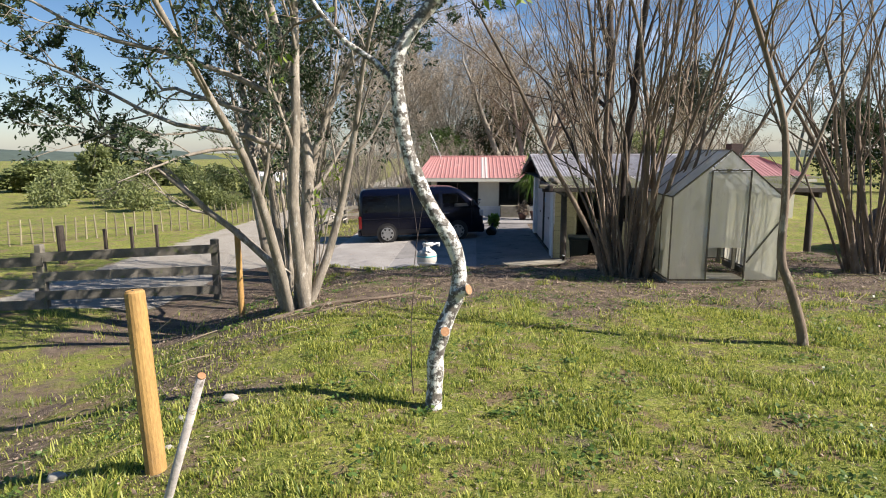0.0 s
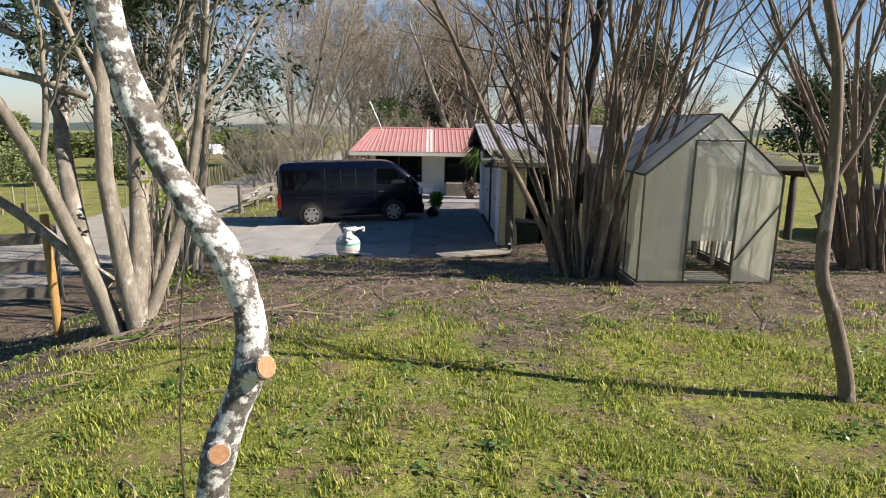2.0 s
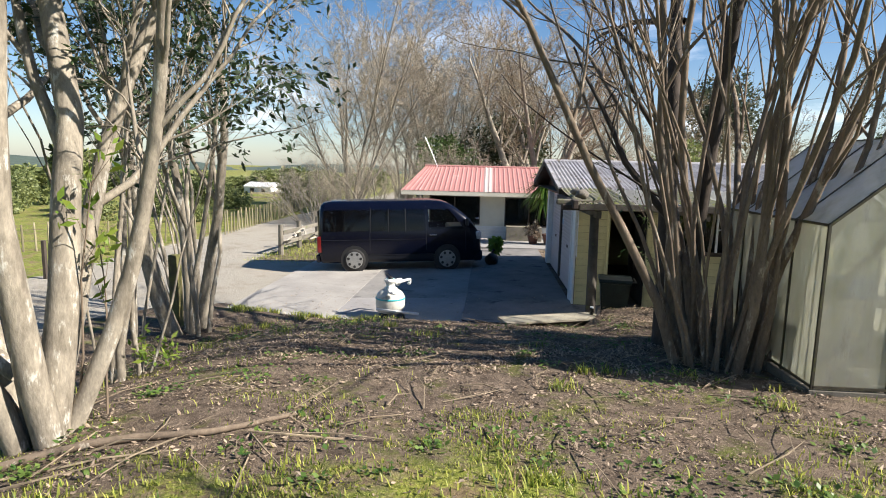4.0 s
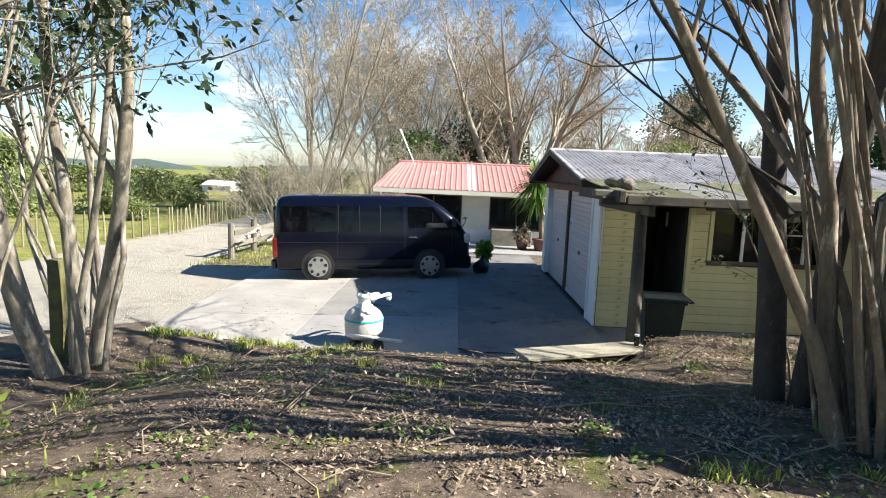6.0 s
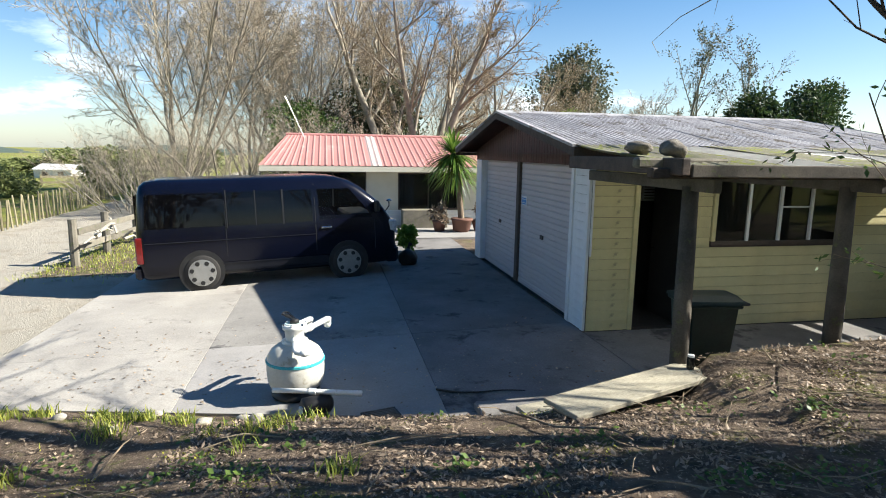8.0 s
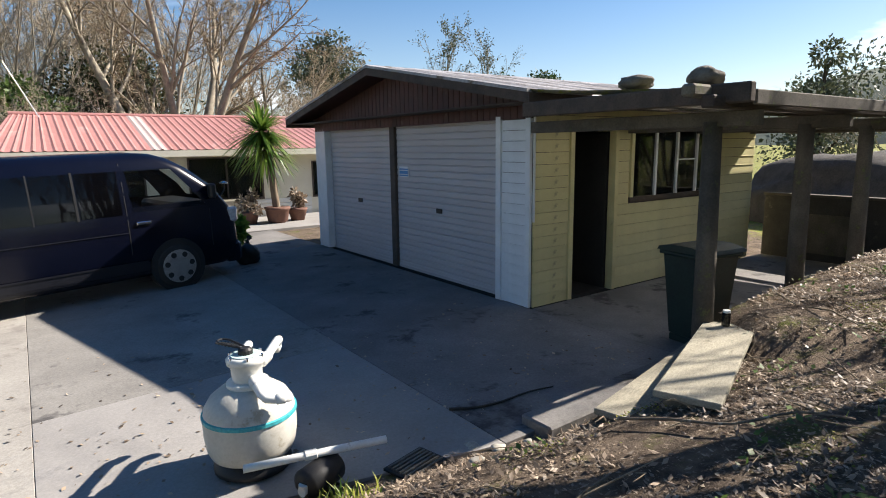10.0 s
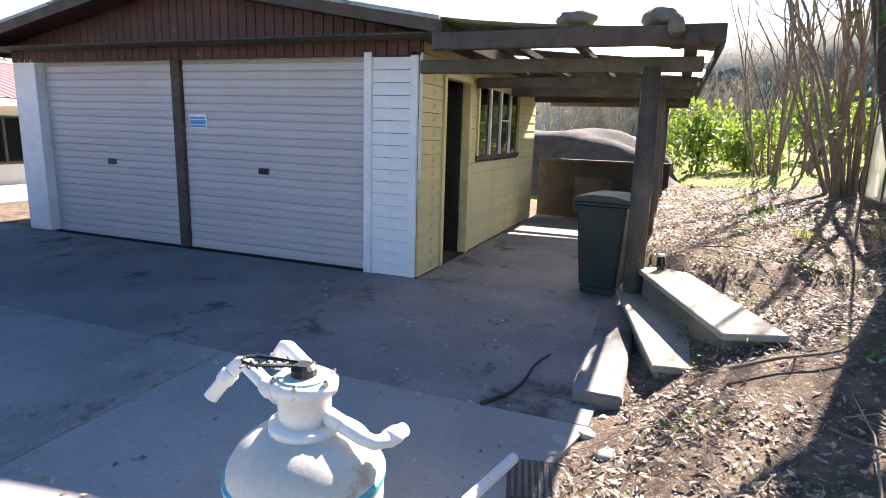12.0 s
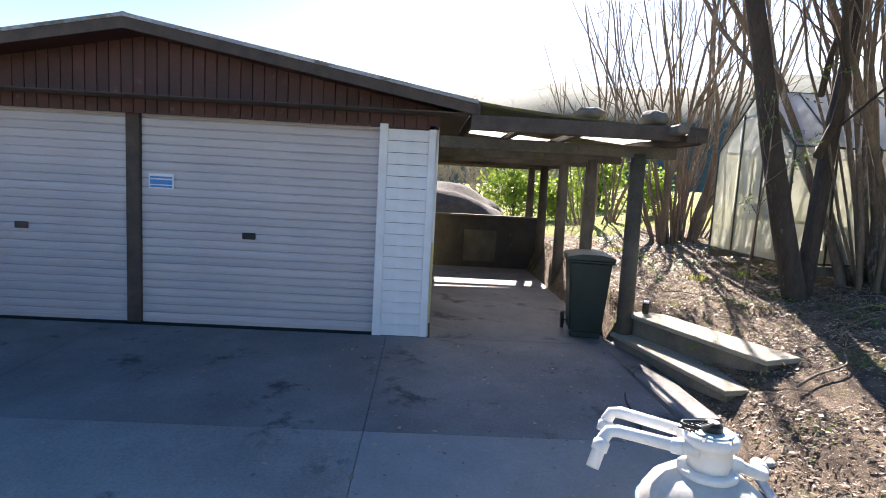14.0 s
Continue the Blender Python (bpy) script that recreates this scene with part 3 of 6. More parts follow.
part("fascia", boxed(-.44, -.385, EAVE_Z - .16, X_END, -.355, EAVE_Z - .02), trim_dark, roof)
part("fascia", boxed(-.44, 6.235, EAVE_Z - .16, X_END, 6.265, EAVE_Z - .02), trim_dark, roof)
# doorway with frame; the leaf stands open inside
for a in ((DX0 - .07, -.02, 0, DX0, .09, DZ), (DX1, -.02, 0, DX1 + .07, .09, DZ), (DX0 - .07, -.02, DZ, DX1 + .07, .09, DZ + .06)):
    part("door_frame", boxed(*a, bevel=.004), yellow_paint, garage)
leaf = part("door", boxed(DX1 - .04, .10, .01, DX1, .86, DZ - .02, bevel=.003), inside_shade_tone, garage, "door standing open inward, toned as dark as the shaded room")
part("handle", tube(bmesh.new(), [(DX1 - .04, .78, 1.0), (DX1 - .09, .78, 1.0), (DX1 - .09, .68, 1.0)], .009, 6), chrome, leaf)
# window
win = part("window", boxed(WX0 - .06, -.018, WZ0 - .06, WX1 + .06, .06, WZ0, bevel=.004), trim_dark, garage, "four-light window with dark panes")
part("window_frame", boxed(WX0 - .06, -.018, WZ1, WX1 + .06, .06, WZ1 + .05), yellow_paint, win)
for x in (WX0 - .06, WX1):
    part("window_frame", boxed(x, -.017, WZ0, x + .06, .06, WZ1), yellow_paint, win)
step = (WX1 - WX0) / 4
for k in range(4):
    if k:
        part("mullion", boxed(WX0 + k * step - .022, -.012, WZ0, WX0 + k * step + .022, .05, WZ1, bevel=.003), white_paint, win)
    pane = part("pane", boxed(WX0 + k * step + .024, .018, WZ0 + .002, WX0 + (k + 1) * step - .024, .024, WZ1 - .002), window_glass, win)
part("mullion", boxed(WX0 + 2 * step + .03, .008, 1.66, WX0 + 3 * step - .03, .017, 1.68), white_paint, win)

# ---- lean-to along the side of the garage ----
clear_sheet = bpy.data.materials.new("clear_corrugated")
clear_sheet.use_nodes = True
cn, cl_ = clear_sheet.node_tree.nodes, clear_sheet.node_tree.links
ctr = cn.new("ShaderNodeBsdfTranslucent")
ctr.inputs["Color"].default_value = (.85, .86, .84, 1)
cmx = cn.new("ShaderNodeMixShader")
cmx.inputs["Fac"].default_value = .85
cl_.new(cn["Principled BSDF"].outputs[0], cmx.inputs[1])
cl_.new(ctr.outputs[0], cmx.inputs[2])
cl_.new(cmx.outputs[0], cn["Material Output"].inputs["Surface"])
lean = thing("lean_to", (0, 0, 0), "rough timber lean-to with mossy corrugated roof and log posts", "lean-to")
LY, LZ = -2.55, 2.26
lroof = part("roof", boxed(.55, -2.40, 2.246, 6.3, -2.34, 2.258), timber_shade, lean, "mossy corrugated iron roof")
for k, (x0, x1) in enumerate(((-.40, .02), (-.01, .55), (.52, 1.32), (1.29, 2.09), (2.06, 2.86), (2.83, 3.63), (3.6, 4.4), (4.37, 5.17), (5.14, 6.38))):
    v, f = corrugated(x0, x1, -.28, 2.465, LY - .03 * (k % 3), LZ + .004 * (k % 2), seed=k + 30, sag=.03)
    part("roof_sheet", raw_mesh("roof_sheet", v, f, clear_sheet if k in (2, 4) else moss_roof, True), None, lroof)
# two added sheets past the roof end, there only to shade the side wall
for k in range(2):
    v, f = corrugated(6.35 + .75 * k, 7.13 + .75 * k, -.28, 2.465, -.78, 2.43, seed=60 + k)
    part("roof_sheet", raw_mesh("roof_sheet", v, f, moss_roof, True), None, lroof)
for k, x in enumerate((-.02, 1.72, 3.3, 4.85, 6.2)):
    g = ground_z(x, -2.32)
    part("post", tube(bmesh.new(), [(x + .02, -2.13, -.1), (x + .012, -2.12, 1.0), (x, -2.11, 2.07)], [.09, .085, .075], 9), timber_shade, lean, smooth=True)
    part("rafter", boxed(x - .04, -2.50, 2.03, x + .04, -.02, 2.15, bevel=.006), timber_shade, lean)
part("front_beam", boxed(-.46, -2.62, 2.185, -.38, -.30, 2.33, bevel=.01), trim_dark, lean)
part("eave_beam", boxed(-.62, -2.44, 2.152, 6.38, -2.34, 2.245, bevel=.012), trim_dark, lean)
part("gutter_board", boxed(-.36, -2.62, 2.17, 6.38, -2.585, 2.28, bevel=.008), timber_shade, lean)
for k, y in enumerate((-.9, -1.5)):
    part("purlin", boxed(-.38, y - .035, 2.225 + .03 * (1 - k), 5.6, y + .035, 2.285 + .03 * (1 - k), bevel=.004), timber_shade, lean)
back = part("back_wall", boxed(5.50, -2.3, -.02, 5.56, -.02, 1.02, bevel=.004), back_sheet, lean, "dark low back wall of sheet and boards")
part("panel", boxed(5.465, -1.35, .12, 5.49, -.7, .75, bevel=.004), timber_shade, back)
part("cap", boxed(5.44, -2.32, 1.02, 5.60, -.02, 1.06), timber_shade, back)
for k in range(3):
    part("retaining_board", boxed(.35, -2.34, -.05 + .16 * k, 5.48, -2.29, .10 + .16 * k, bevel=.006), timber_shade, lean)
for k, (x, y, z, s) in enumerate(((-.24, -1.50, 2.42, (.12, .16, .065)), (-.26, -2.16, 2.41, (.115, .14, .085)))):
    tagged(new("rock", mesh_of("rock", lump(s, k + 2, 3, .35), rock, True)), "dark weathered rock weighing down the roof", "rock", "rocks on the roof").location = (x, y, z)
bm = boxed(-.7, -2.33, 2.235, .2, -2.22, 2.33, bevel=.02)
tagged(new("timber_offcut", mesh_of("timber_offcut", bm, old_wood)), "rough grey timber offcut lying on the beam", "timber")

# ---- house ----
house = thing("house", (0, 0, -.19), "low cream house with red ribbed iron roof", "house")
HY, HX0, HX1 = 11.4, -4.5, 13.0
WINS = ((-4.24, -2.17, .8, 1.9), (-1.17, .80, .76, 1.88), (2.25, 4.1, .72, 1.72), (6.2, 8.4, .72, 1.8))
xs = [HX0] + [v for w in WINS for v in w[:2]] + [HX1]
for k in range(0, len(xs), 2):
    wall = part("wall", boxed(xs[k], HY, -.1, xs[k + 1], HY + .15, 2.06), cream_wall, house, "cream-painted wall")
for x0, x1, z0, z1 in WINS:
    part("wall", boxed(x0, HY, -.1, x1, HY + .15, z0), cream_wall, house)
    part("wall", boxed(x0, HY, z1, x1, HY + .15, 2.06), cream_wall, house)
part("wall", boxed(HX0, HY + .16, -.1, HX0 + .15, 17.4, 2.06), cream_wall, house)
part("wall", boxed(HX1 - .15, HY + .16, -.1, HX1, 17.4, 2.06), cream_wall, house)
part("wall", boxed(HX0, 17.42, -.1, HX1, 17.55, 2.06), cream_wall, house)
# added wall behind the windows, its near-black colour standing for room shade
part("inner_wall", boxed(HX0 + .2, HY + 1.6, -.1, HX1 - .2, HY + 1.7, 2.0), inside_shade_tone, house)
plinth = mesh_of("base_board", boxed(HX0 - .03, HY - .03, 0, 2.2, HY - .002, .125, bevel=.006), white_brick)
for k in range(5):
    ob = part("base_board", plinth, None, wall)
    ob.location = (0, 0, .02 + .135 * k)
for x0, x1, z0, z1 in WINS:
    w = part("window", boxed(x0, HY - .03, z0 - .06, x1, HY + .1, z0, bevel=.005), trim_dark, house, "dark timber window")
    part("window_frame", boxed(x0, HY - .02, z1 - .04, x1, HY + .1, z1), trim_dark, w)
    for x in (x0, (x0 + x1) / 2 - .02, x1 - .04):
        part("window_frame", boxed(x, HY - .02, z0, x + .04, HY + .1, z1 - .04), trim_dark, w)
    part("pane", boxed(x0 + .04, HY + .03, z0, (x0 + x1) / 2 - .02, HY + .036, z1 - .04), window_glass, w)
    part("pane", boxed((x0 + x1) / 2 + .02, HY + .03, z0, x1 - .04, HY + .036, z1 - .04), window_glass, w)
hroof = part("roof", boxed(-5.3, 10.95, 2.02, 13.6, 17.9, 2.05), cream_wall, house, "red ribbed iron roof")
RY, RZ, EY, EZ = 14.4, 3.07, 10.85, 2.09
def ribbed(x0, x1, xr0, xr1, material):
    """A trapezoid of ribbed sheet from eave to ridge, ribs every 0.2 m."""
    n = max(2, int((x1 - x0) / .05))
    vs, fs = [], []
    for j in range(5):
        t = j / 4
        for i in range(n + 1):
            x = x0 + (x1 - x0) * i / n
            xx = x if t == 0 else x + ((xr0 - x0) * (1 - i / n) + (xr1 - x1) * i / n) * t
            rib = .025 if (int(round(x / .05)) % 4) == 0 else 0
            vs.append((xx, EY + (RY - EY) * t, EZ + (RZ - EZ) * t + rib))
    for j in range(4):
        for i in range(n):
            q = (j * (n + 1) + i, j * (n + 1) + i + 1, (j + 1) * (n + 1) + i + 1, (j + 1) * (n + 1) + i)
            fs.append(q)
    return raw_mesh("roof_sheet", vs, fs, material)


cuts = [-5.35, -4.0, -3.0, -2.05, -1.7, -.7, .3, 1.3, 2.3, 3.3, 4.3, 5.3, 6.3, 7.3, 8.3, 9.3, 10.3, 11.3, 12.4, 13.7]
for k in range(len(cuts) - 1):
    x0, x1 = cuts[k], cuts[k + 1]
    part("roof_sheet", ribbed(x0, x1, -4.75 if k == 0 else x0, 12.6 if k == len(cuts) - 2 else x1, pale_sheet if x0 == -2.05 else red_roof), None, hroof)
part("roof_slope", raw_mesh("roof_slope", [(-5.35, EY, EZ), (-4.75, RY, RZ), (-5.35, 17.95, EZ), (13.7, EY, EZ), (12.6, RY, RZ), (13.7, 17.95, EZ)], [(0, 1, 2), (3, 5, 4), (1, 4, 5, 2)], red_roof), None, hroof)
part("ridge_cap", tube(bmesh.new(), [(-4.78, RY, RZ + .01), (12.6, RY, RZ + .01)], .06, 8), red_roof, hroof)
part("fascia", boxed(-5.33, EY - .01, EZ - .17, 13.65, EY + .03, EZ - .015), cream_wall, hroof, "cream fascia board")
part("aerial", tube(bmesh.new(), [(-4.1, 14.0, 2.9), (-4.75, 14.0, 4.35)], .018, 6), chrome, hroof, "thin metal aerial pole")
chim = part("chimney", boxed(11.0, 14.1, 2.7, 11.6, 14.8, 3.75, bevel=.02), trim_dark, hroof, "dark brick chimney")

# ---- greenhouse ----
def milky(name, c, see, clear):
    m = bpy.data.materials.new(name)
    m.use_nodes = True
    N, L = m.node_tree.nodes, m.node_tree.links
    b = N["Principled BSDF"]
    b.inputs["Roughness"].default_value = .3
    tc = N.new("ShaderNodeTexCoord")
    mp = N.new("ShaderNodeMapping")
    mp.inputs["Scale"].default_value = (3, 3, .8)
    n = N.new("ShaderNodeTexNoise")
    n.inputs["Scale"].default_value, n.inputs["Detail"].default_value, n.inputs["Roughness"].default_value = 2.2, 8, .7
    mix = N.new("ShaderNodeMixRGB")
    mix.inputs["Color1"].default_value, mix.inputs["Color2"].default_value = (*c, 1), (c[0] * .66, c[1] * .67, c[2] * .60, 1)
    r = N.new("ShaderNodeMapRange")
    r.inputs["From Min"].default_value, r.inputs["From Max"].default_value = .42, .68
    L.new(tc.outputs["Object"], mp.inputs[0]), L.new(mp.outputs[0], n.inputs["Vector"]), L.new(n.outputs["Fac"], r.inputs["Value"])
    L.new(r.outputs[0], mix.inputs["Fac"]), L.new(mix.outputs[0], b.inputs["Base Color"])
    t = N.new("ShaderNodeBsdfTranslucent")
    L.new(mix.outputs[0], t.inputs["Color"])
    p = N.new("ShaderNodeBsdfTransparent")
    p.inputs["Color"].default_value = (.94, .95, .93, 1)
    m1, m2 = N.new("ShaderNodeMixShader"), N.new("ShaderNodeMixShader")
    m1.inputs["Fac"].default_value = see
    L.new(b.outputs[0], m1.inputs[1]), L.new(t.outputs[0], m1.inputs[2])
    cl = N.new("ShaderNodeMapRange")
    cl.inputs["From Min"].default_value, cl.inputs["From Max"].default_value = .35, .7
    cl.inputs["To Min"].default_value, cl.inputs["To Max"].default_value = clear, clear * .55
    L.new(n.outputs["Fac"], cl.inputs["Value"]), L.new(cl.outputs[0], m2.inputs["Fac"])
    L.new(m1.outputs[0], m2.inputs[1]), L.new(p.outputs[0], m2.inputs[2])
    L.new(m2.outputs[0], N["Material Output"].inputs["Surface"])
    return m


gh_sheet = milky("clouded_glazing", (.82, .805, .70), .60, .66)
gh_roof_sheet = milky("clouded_roof_glazing", (.78, .80, .84), .45, .36)
gh = thing("greenhouse", (2.15, -6.79, .84), "small aluminium greenhouse with cloudy algae-stained panels", "greenhouse")
GW, GD, GE, GA = .96, 2.25, 1.53, 2.35
bars = []
for y in (0, GD):
    bars += [((-GW, y, 0), (-GW, y, GE)), ((GW, y, 0), (GW, y, GE)), ((-GW, y, GE), (0, y, GA)), ((GW, y, GE), (0, y, GA)), ((-GW, y, .03), (GW, y, .03))]
for x, z in ((-GW, .03), (GW, .03), (-GW, GE), (GW, GE), (0, GA)):
    bars.append(((x, 0, z), (x, GD, z)))
for k in (1, 2, 3):
    y = GD * k / 4
    for s in (-1, 1):
        bars += [((s * GW, y, 0), (s * GW, y, GE)), ((s * GW, y, GE), (0, y, GA))]
bars += [((.37, 0, 0), (.37, 0, 2.0)), ((-.30, 0, 0), (-.30, 0, 2.0)), ((-.30, 0, 2.0), (.37, 0, 2.0)), ((GW, 0, GE * .75), (.40, 0, .35)), ((-.30, GD, 0), (-.30, GD, 2.05)), ((.30, GD, 0), (.30, GD, 2.05))]
for a, b in bars:
    part("frame_bar", tube(bmesh.new(), [a, b], .017, 4), alu, gh)
base = part("base", boxed(-GW - .03, -.03, -.16, GW + .03, .03, .0), old_wood, gh)
for s in (-1, 1):
    part("base", boxed(s * GW - .03, .03, -.12, s * GW + .03, GD, .0), old_wood, gh)
def sheet(pts, material, name="panel"):
    """A thin flat panel with the given corners."""
    bm = bmesh.new()
    f = bm.faces.new([bm.verts.new(p) for p in pts])
    n = bmesh.ops.extrude_face_region(bm, geom=[f])
    nv = [g for g in n["geom"] if isinstance(g, bmesh.types.BMVert)]
    bm.normal_update()
    d = f.normal * .004
    for v in nv:
        v.co -= d
    return part(name, bm, material, gh)


zr = lambda x: GE + (GA - GE) * (1 - abs(x) / GW)
for y in (.006, GD):
    sheet([(-GW, y, .03), (-.31, y, .03), (-.31, y, zr(.31) - .02), (-GW, y, GE)], gh_sheet)
    sheet([(.38, y, .03), (GW, y, .03), (GW, y, GE), (.38, y, zr(.38) - .02)], gh_sheet)
    sheet([(-.29, y, .62 if y < 1 else .03), (.36, y, .62 if y < 1 else .03), (.36, y, 1.98), (-.29, y, 1.98)], gh_sheet, "door" if y < 1 else "panel")
    sheet([(-.30, y, 2.02), (.37, y, 2.02), (0, y, GA - .02)], gh_sheet)
for k in range(4):
    y0, y1 = GD * k / 4 + .012, GD * (k + 1) / 4 - .012
    for s in (-1, 1):
        sheet([(s * GW, y0, .03), (s * GW, y1, .03), (s * GW, y1, GE), (s * GW, y0, GE)], gh_sheet)
        sheet([(s * GW, y0, GE + .01), (s * GW, y1, GE + .01), (0, y1, GA + .01), (0, y0, GA + .01)], gh_roof_sheet, "roof_panel")
bench = thing("potting_bench", (2.30, -5.14, .84), "pale slatted potting bench inside the greenhouse", "bench")
for k in range(5):
    part("slat", boxed(-.65, -.35 + .15 * k, .52, .65, -.23 + .15 * k, .545, bevel=.003), plank_wood, bench)
for x in (-.6, .6):
    for y in (-.33, .36):
        part("leg", boxed(x - .03, y - .03, -.02, x + .03, y + .03, .52), plank_wood, bench)
pallet = thing("slatted_floor", (2.18, -6.44, .84), "pale wooden floor slats just inside the greenhouse door", "floor slats")
for k in range(5):
    part("slat", boxed(-.4, -.25 + .11 * k, .01, .4, -.17 + .11 * k, .035, bevel=.003), plank_wood, pallet)
box_ = thing("plastic_crate", (2.50, -5.04, 1.33), "blue plastic crate on a shelf in the greenhouse", "crate")
part("body", boxed(-.16, -.22, .055, .16, .22, .28, bevel=.02), shade("crate_blue", (.12, .22, .42), (.1, .18, .36), 5, .5, .05), box_)
shelf = thing("shelf", (1.47, -5.84, .84), "grey timber shelf along the greenhouse side", "shelf")
part("top", boxed(-.25, -.6, .48, .25, .6, .51, bevel=.004), plank_wood, shelf)
for y in (-.55, .55):
    for x in (-.22, .22):
        part("leg", boxed(x - .02, y - .02, -.02, x + .02, y + .02, .48), plank_wood, shelf)

# ---- van ----
van = thing("van", (-4.40, 4.86, -.128), "dark blue long passenger van, parked", "van", turn=9.5, tilt=(0, -1.7))
van.scale = (.962, .98, .985)
LEV = ((.24, -2.36, 2.26, .78), (.32, -2.42, 2.36, .83), (.55, -2.44, 2.41, .85), (.95, -2.44, 2.39, .855), (1.12, -2.43, 2.31, .85), (1.25, -2.42, 2.22, .84),
       (1.45, -2.41, 2.08, .82), (1.75, -2.38, 1.72, .775), (1.90, -2.34, 1.47, .73), (1.975, -2.26, 1.25, .66), (2.01, -2.05, .95, .50))


def half_width(z):
    return float(np.interp(z, [l[0] for l in LEV], [l[3] for l in LEV]))


def nose(z):
    return float(np.interp(z, [l[0] for l in LEV], [l[2] for l in LEV]))


bm = bmesh.new()
rings = []
for z, xr, xf, w in LEV:
    ring = []
    c = .16
    for cx, cy, a0 in ((xf - c * 1.6, w - c, 0), (xr + c, w - c, 90), (xr + c, -w + c, 180), (xf - c * 1.6, -w + c, 270)):
        for k in range(5):
            a = radians(a0 + 90 * k / 4)
            rx = c * 1.6 if cx > 0 else c
            ring.append(bm.verts.new((cx + rx * math.cos(a), cy + c * math.sin(a), z)))
    rings.append(ring)
door_edge = {1.25: 1.84, 1.45: 1.69, 1.75: 1.44}
for (a, la), (b, lb) in zip(zip(rings, LEV), list(zip(rings, LEV))[1:]):
    for k in range(20):
        if k == 19 and 1.25 <= la[0] < 1.90:
            continue
        if k in (4, 14) and 1.25 <= la[0] < 1.75:
            s = 1 if k == 4 else -1
            ra, fa = bm.verts.new((.84, s * la[3], la[0])), bm.verts.new((door_edge[la[0]], s * la[3], la[0]))
            rb, fb = bm.verts.new((.81, s * lb[3], lb[0])), bm.verts.new((door_edge[lb[0]], s * lb[3], lb[0]))
            if s > 0:
                bm.faces.new([a[4], fa, fb, b[4]])
                bm.faces.new([ra, a[5], b[5], rb])
            else:
                bm.faces.new([a[14], ra, rb, b[14]])
                bm.faces.new([fa, a[15], b[15], fb])
            continue
        bm.faces.new([a[k], a[(k + 1) % 20], b[(k + 1) % 20], b[k]])
bm.faces.new(rings[0][::-1])
bm.faces.new(rings[-1])
body = part("body", bm, van_blue, van, "glossy dark blue bodywork", True)


def on_side(pts, side, out=.006, cuts=5):
    """A panel that lies on the van's flank; pts are (x, z) corners, lower two then upper two."""
    (ax, az), (bx, bz), (cx, cz), (dx, dz) = pts
    bm = bmesh.new()
    rows = []
    for j in range(cuts + 1):
        t = j / cuts
        row = []
        for (px, pz), (qx, qz) in (((ax, az), (dx, dz)), ((bx, bz), (cx, cz))):
            x, z = px + (qx - px) * t, pz + (qz - pz) * t
            row.append(bm.verts.new((x, side * (half_width(z) + out), z)))
        rows.append(row)
    for r, q in zip(rows, rows[1:]):
        bm.faces.new([r[0], r[1], q[1], q[0]])
    return bm


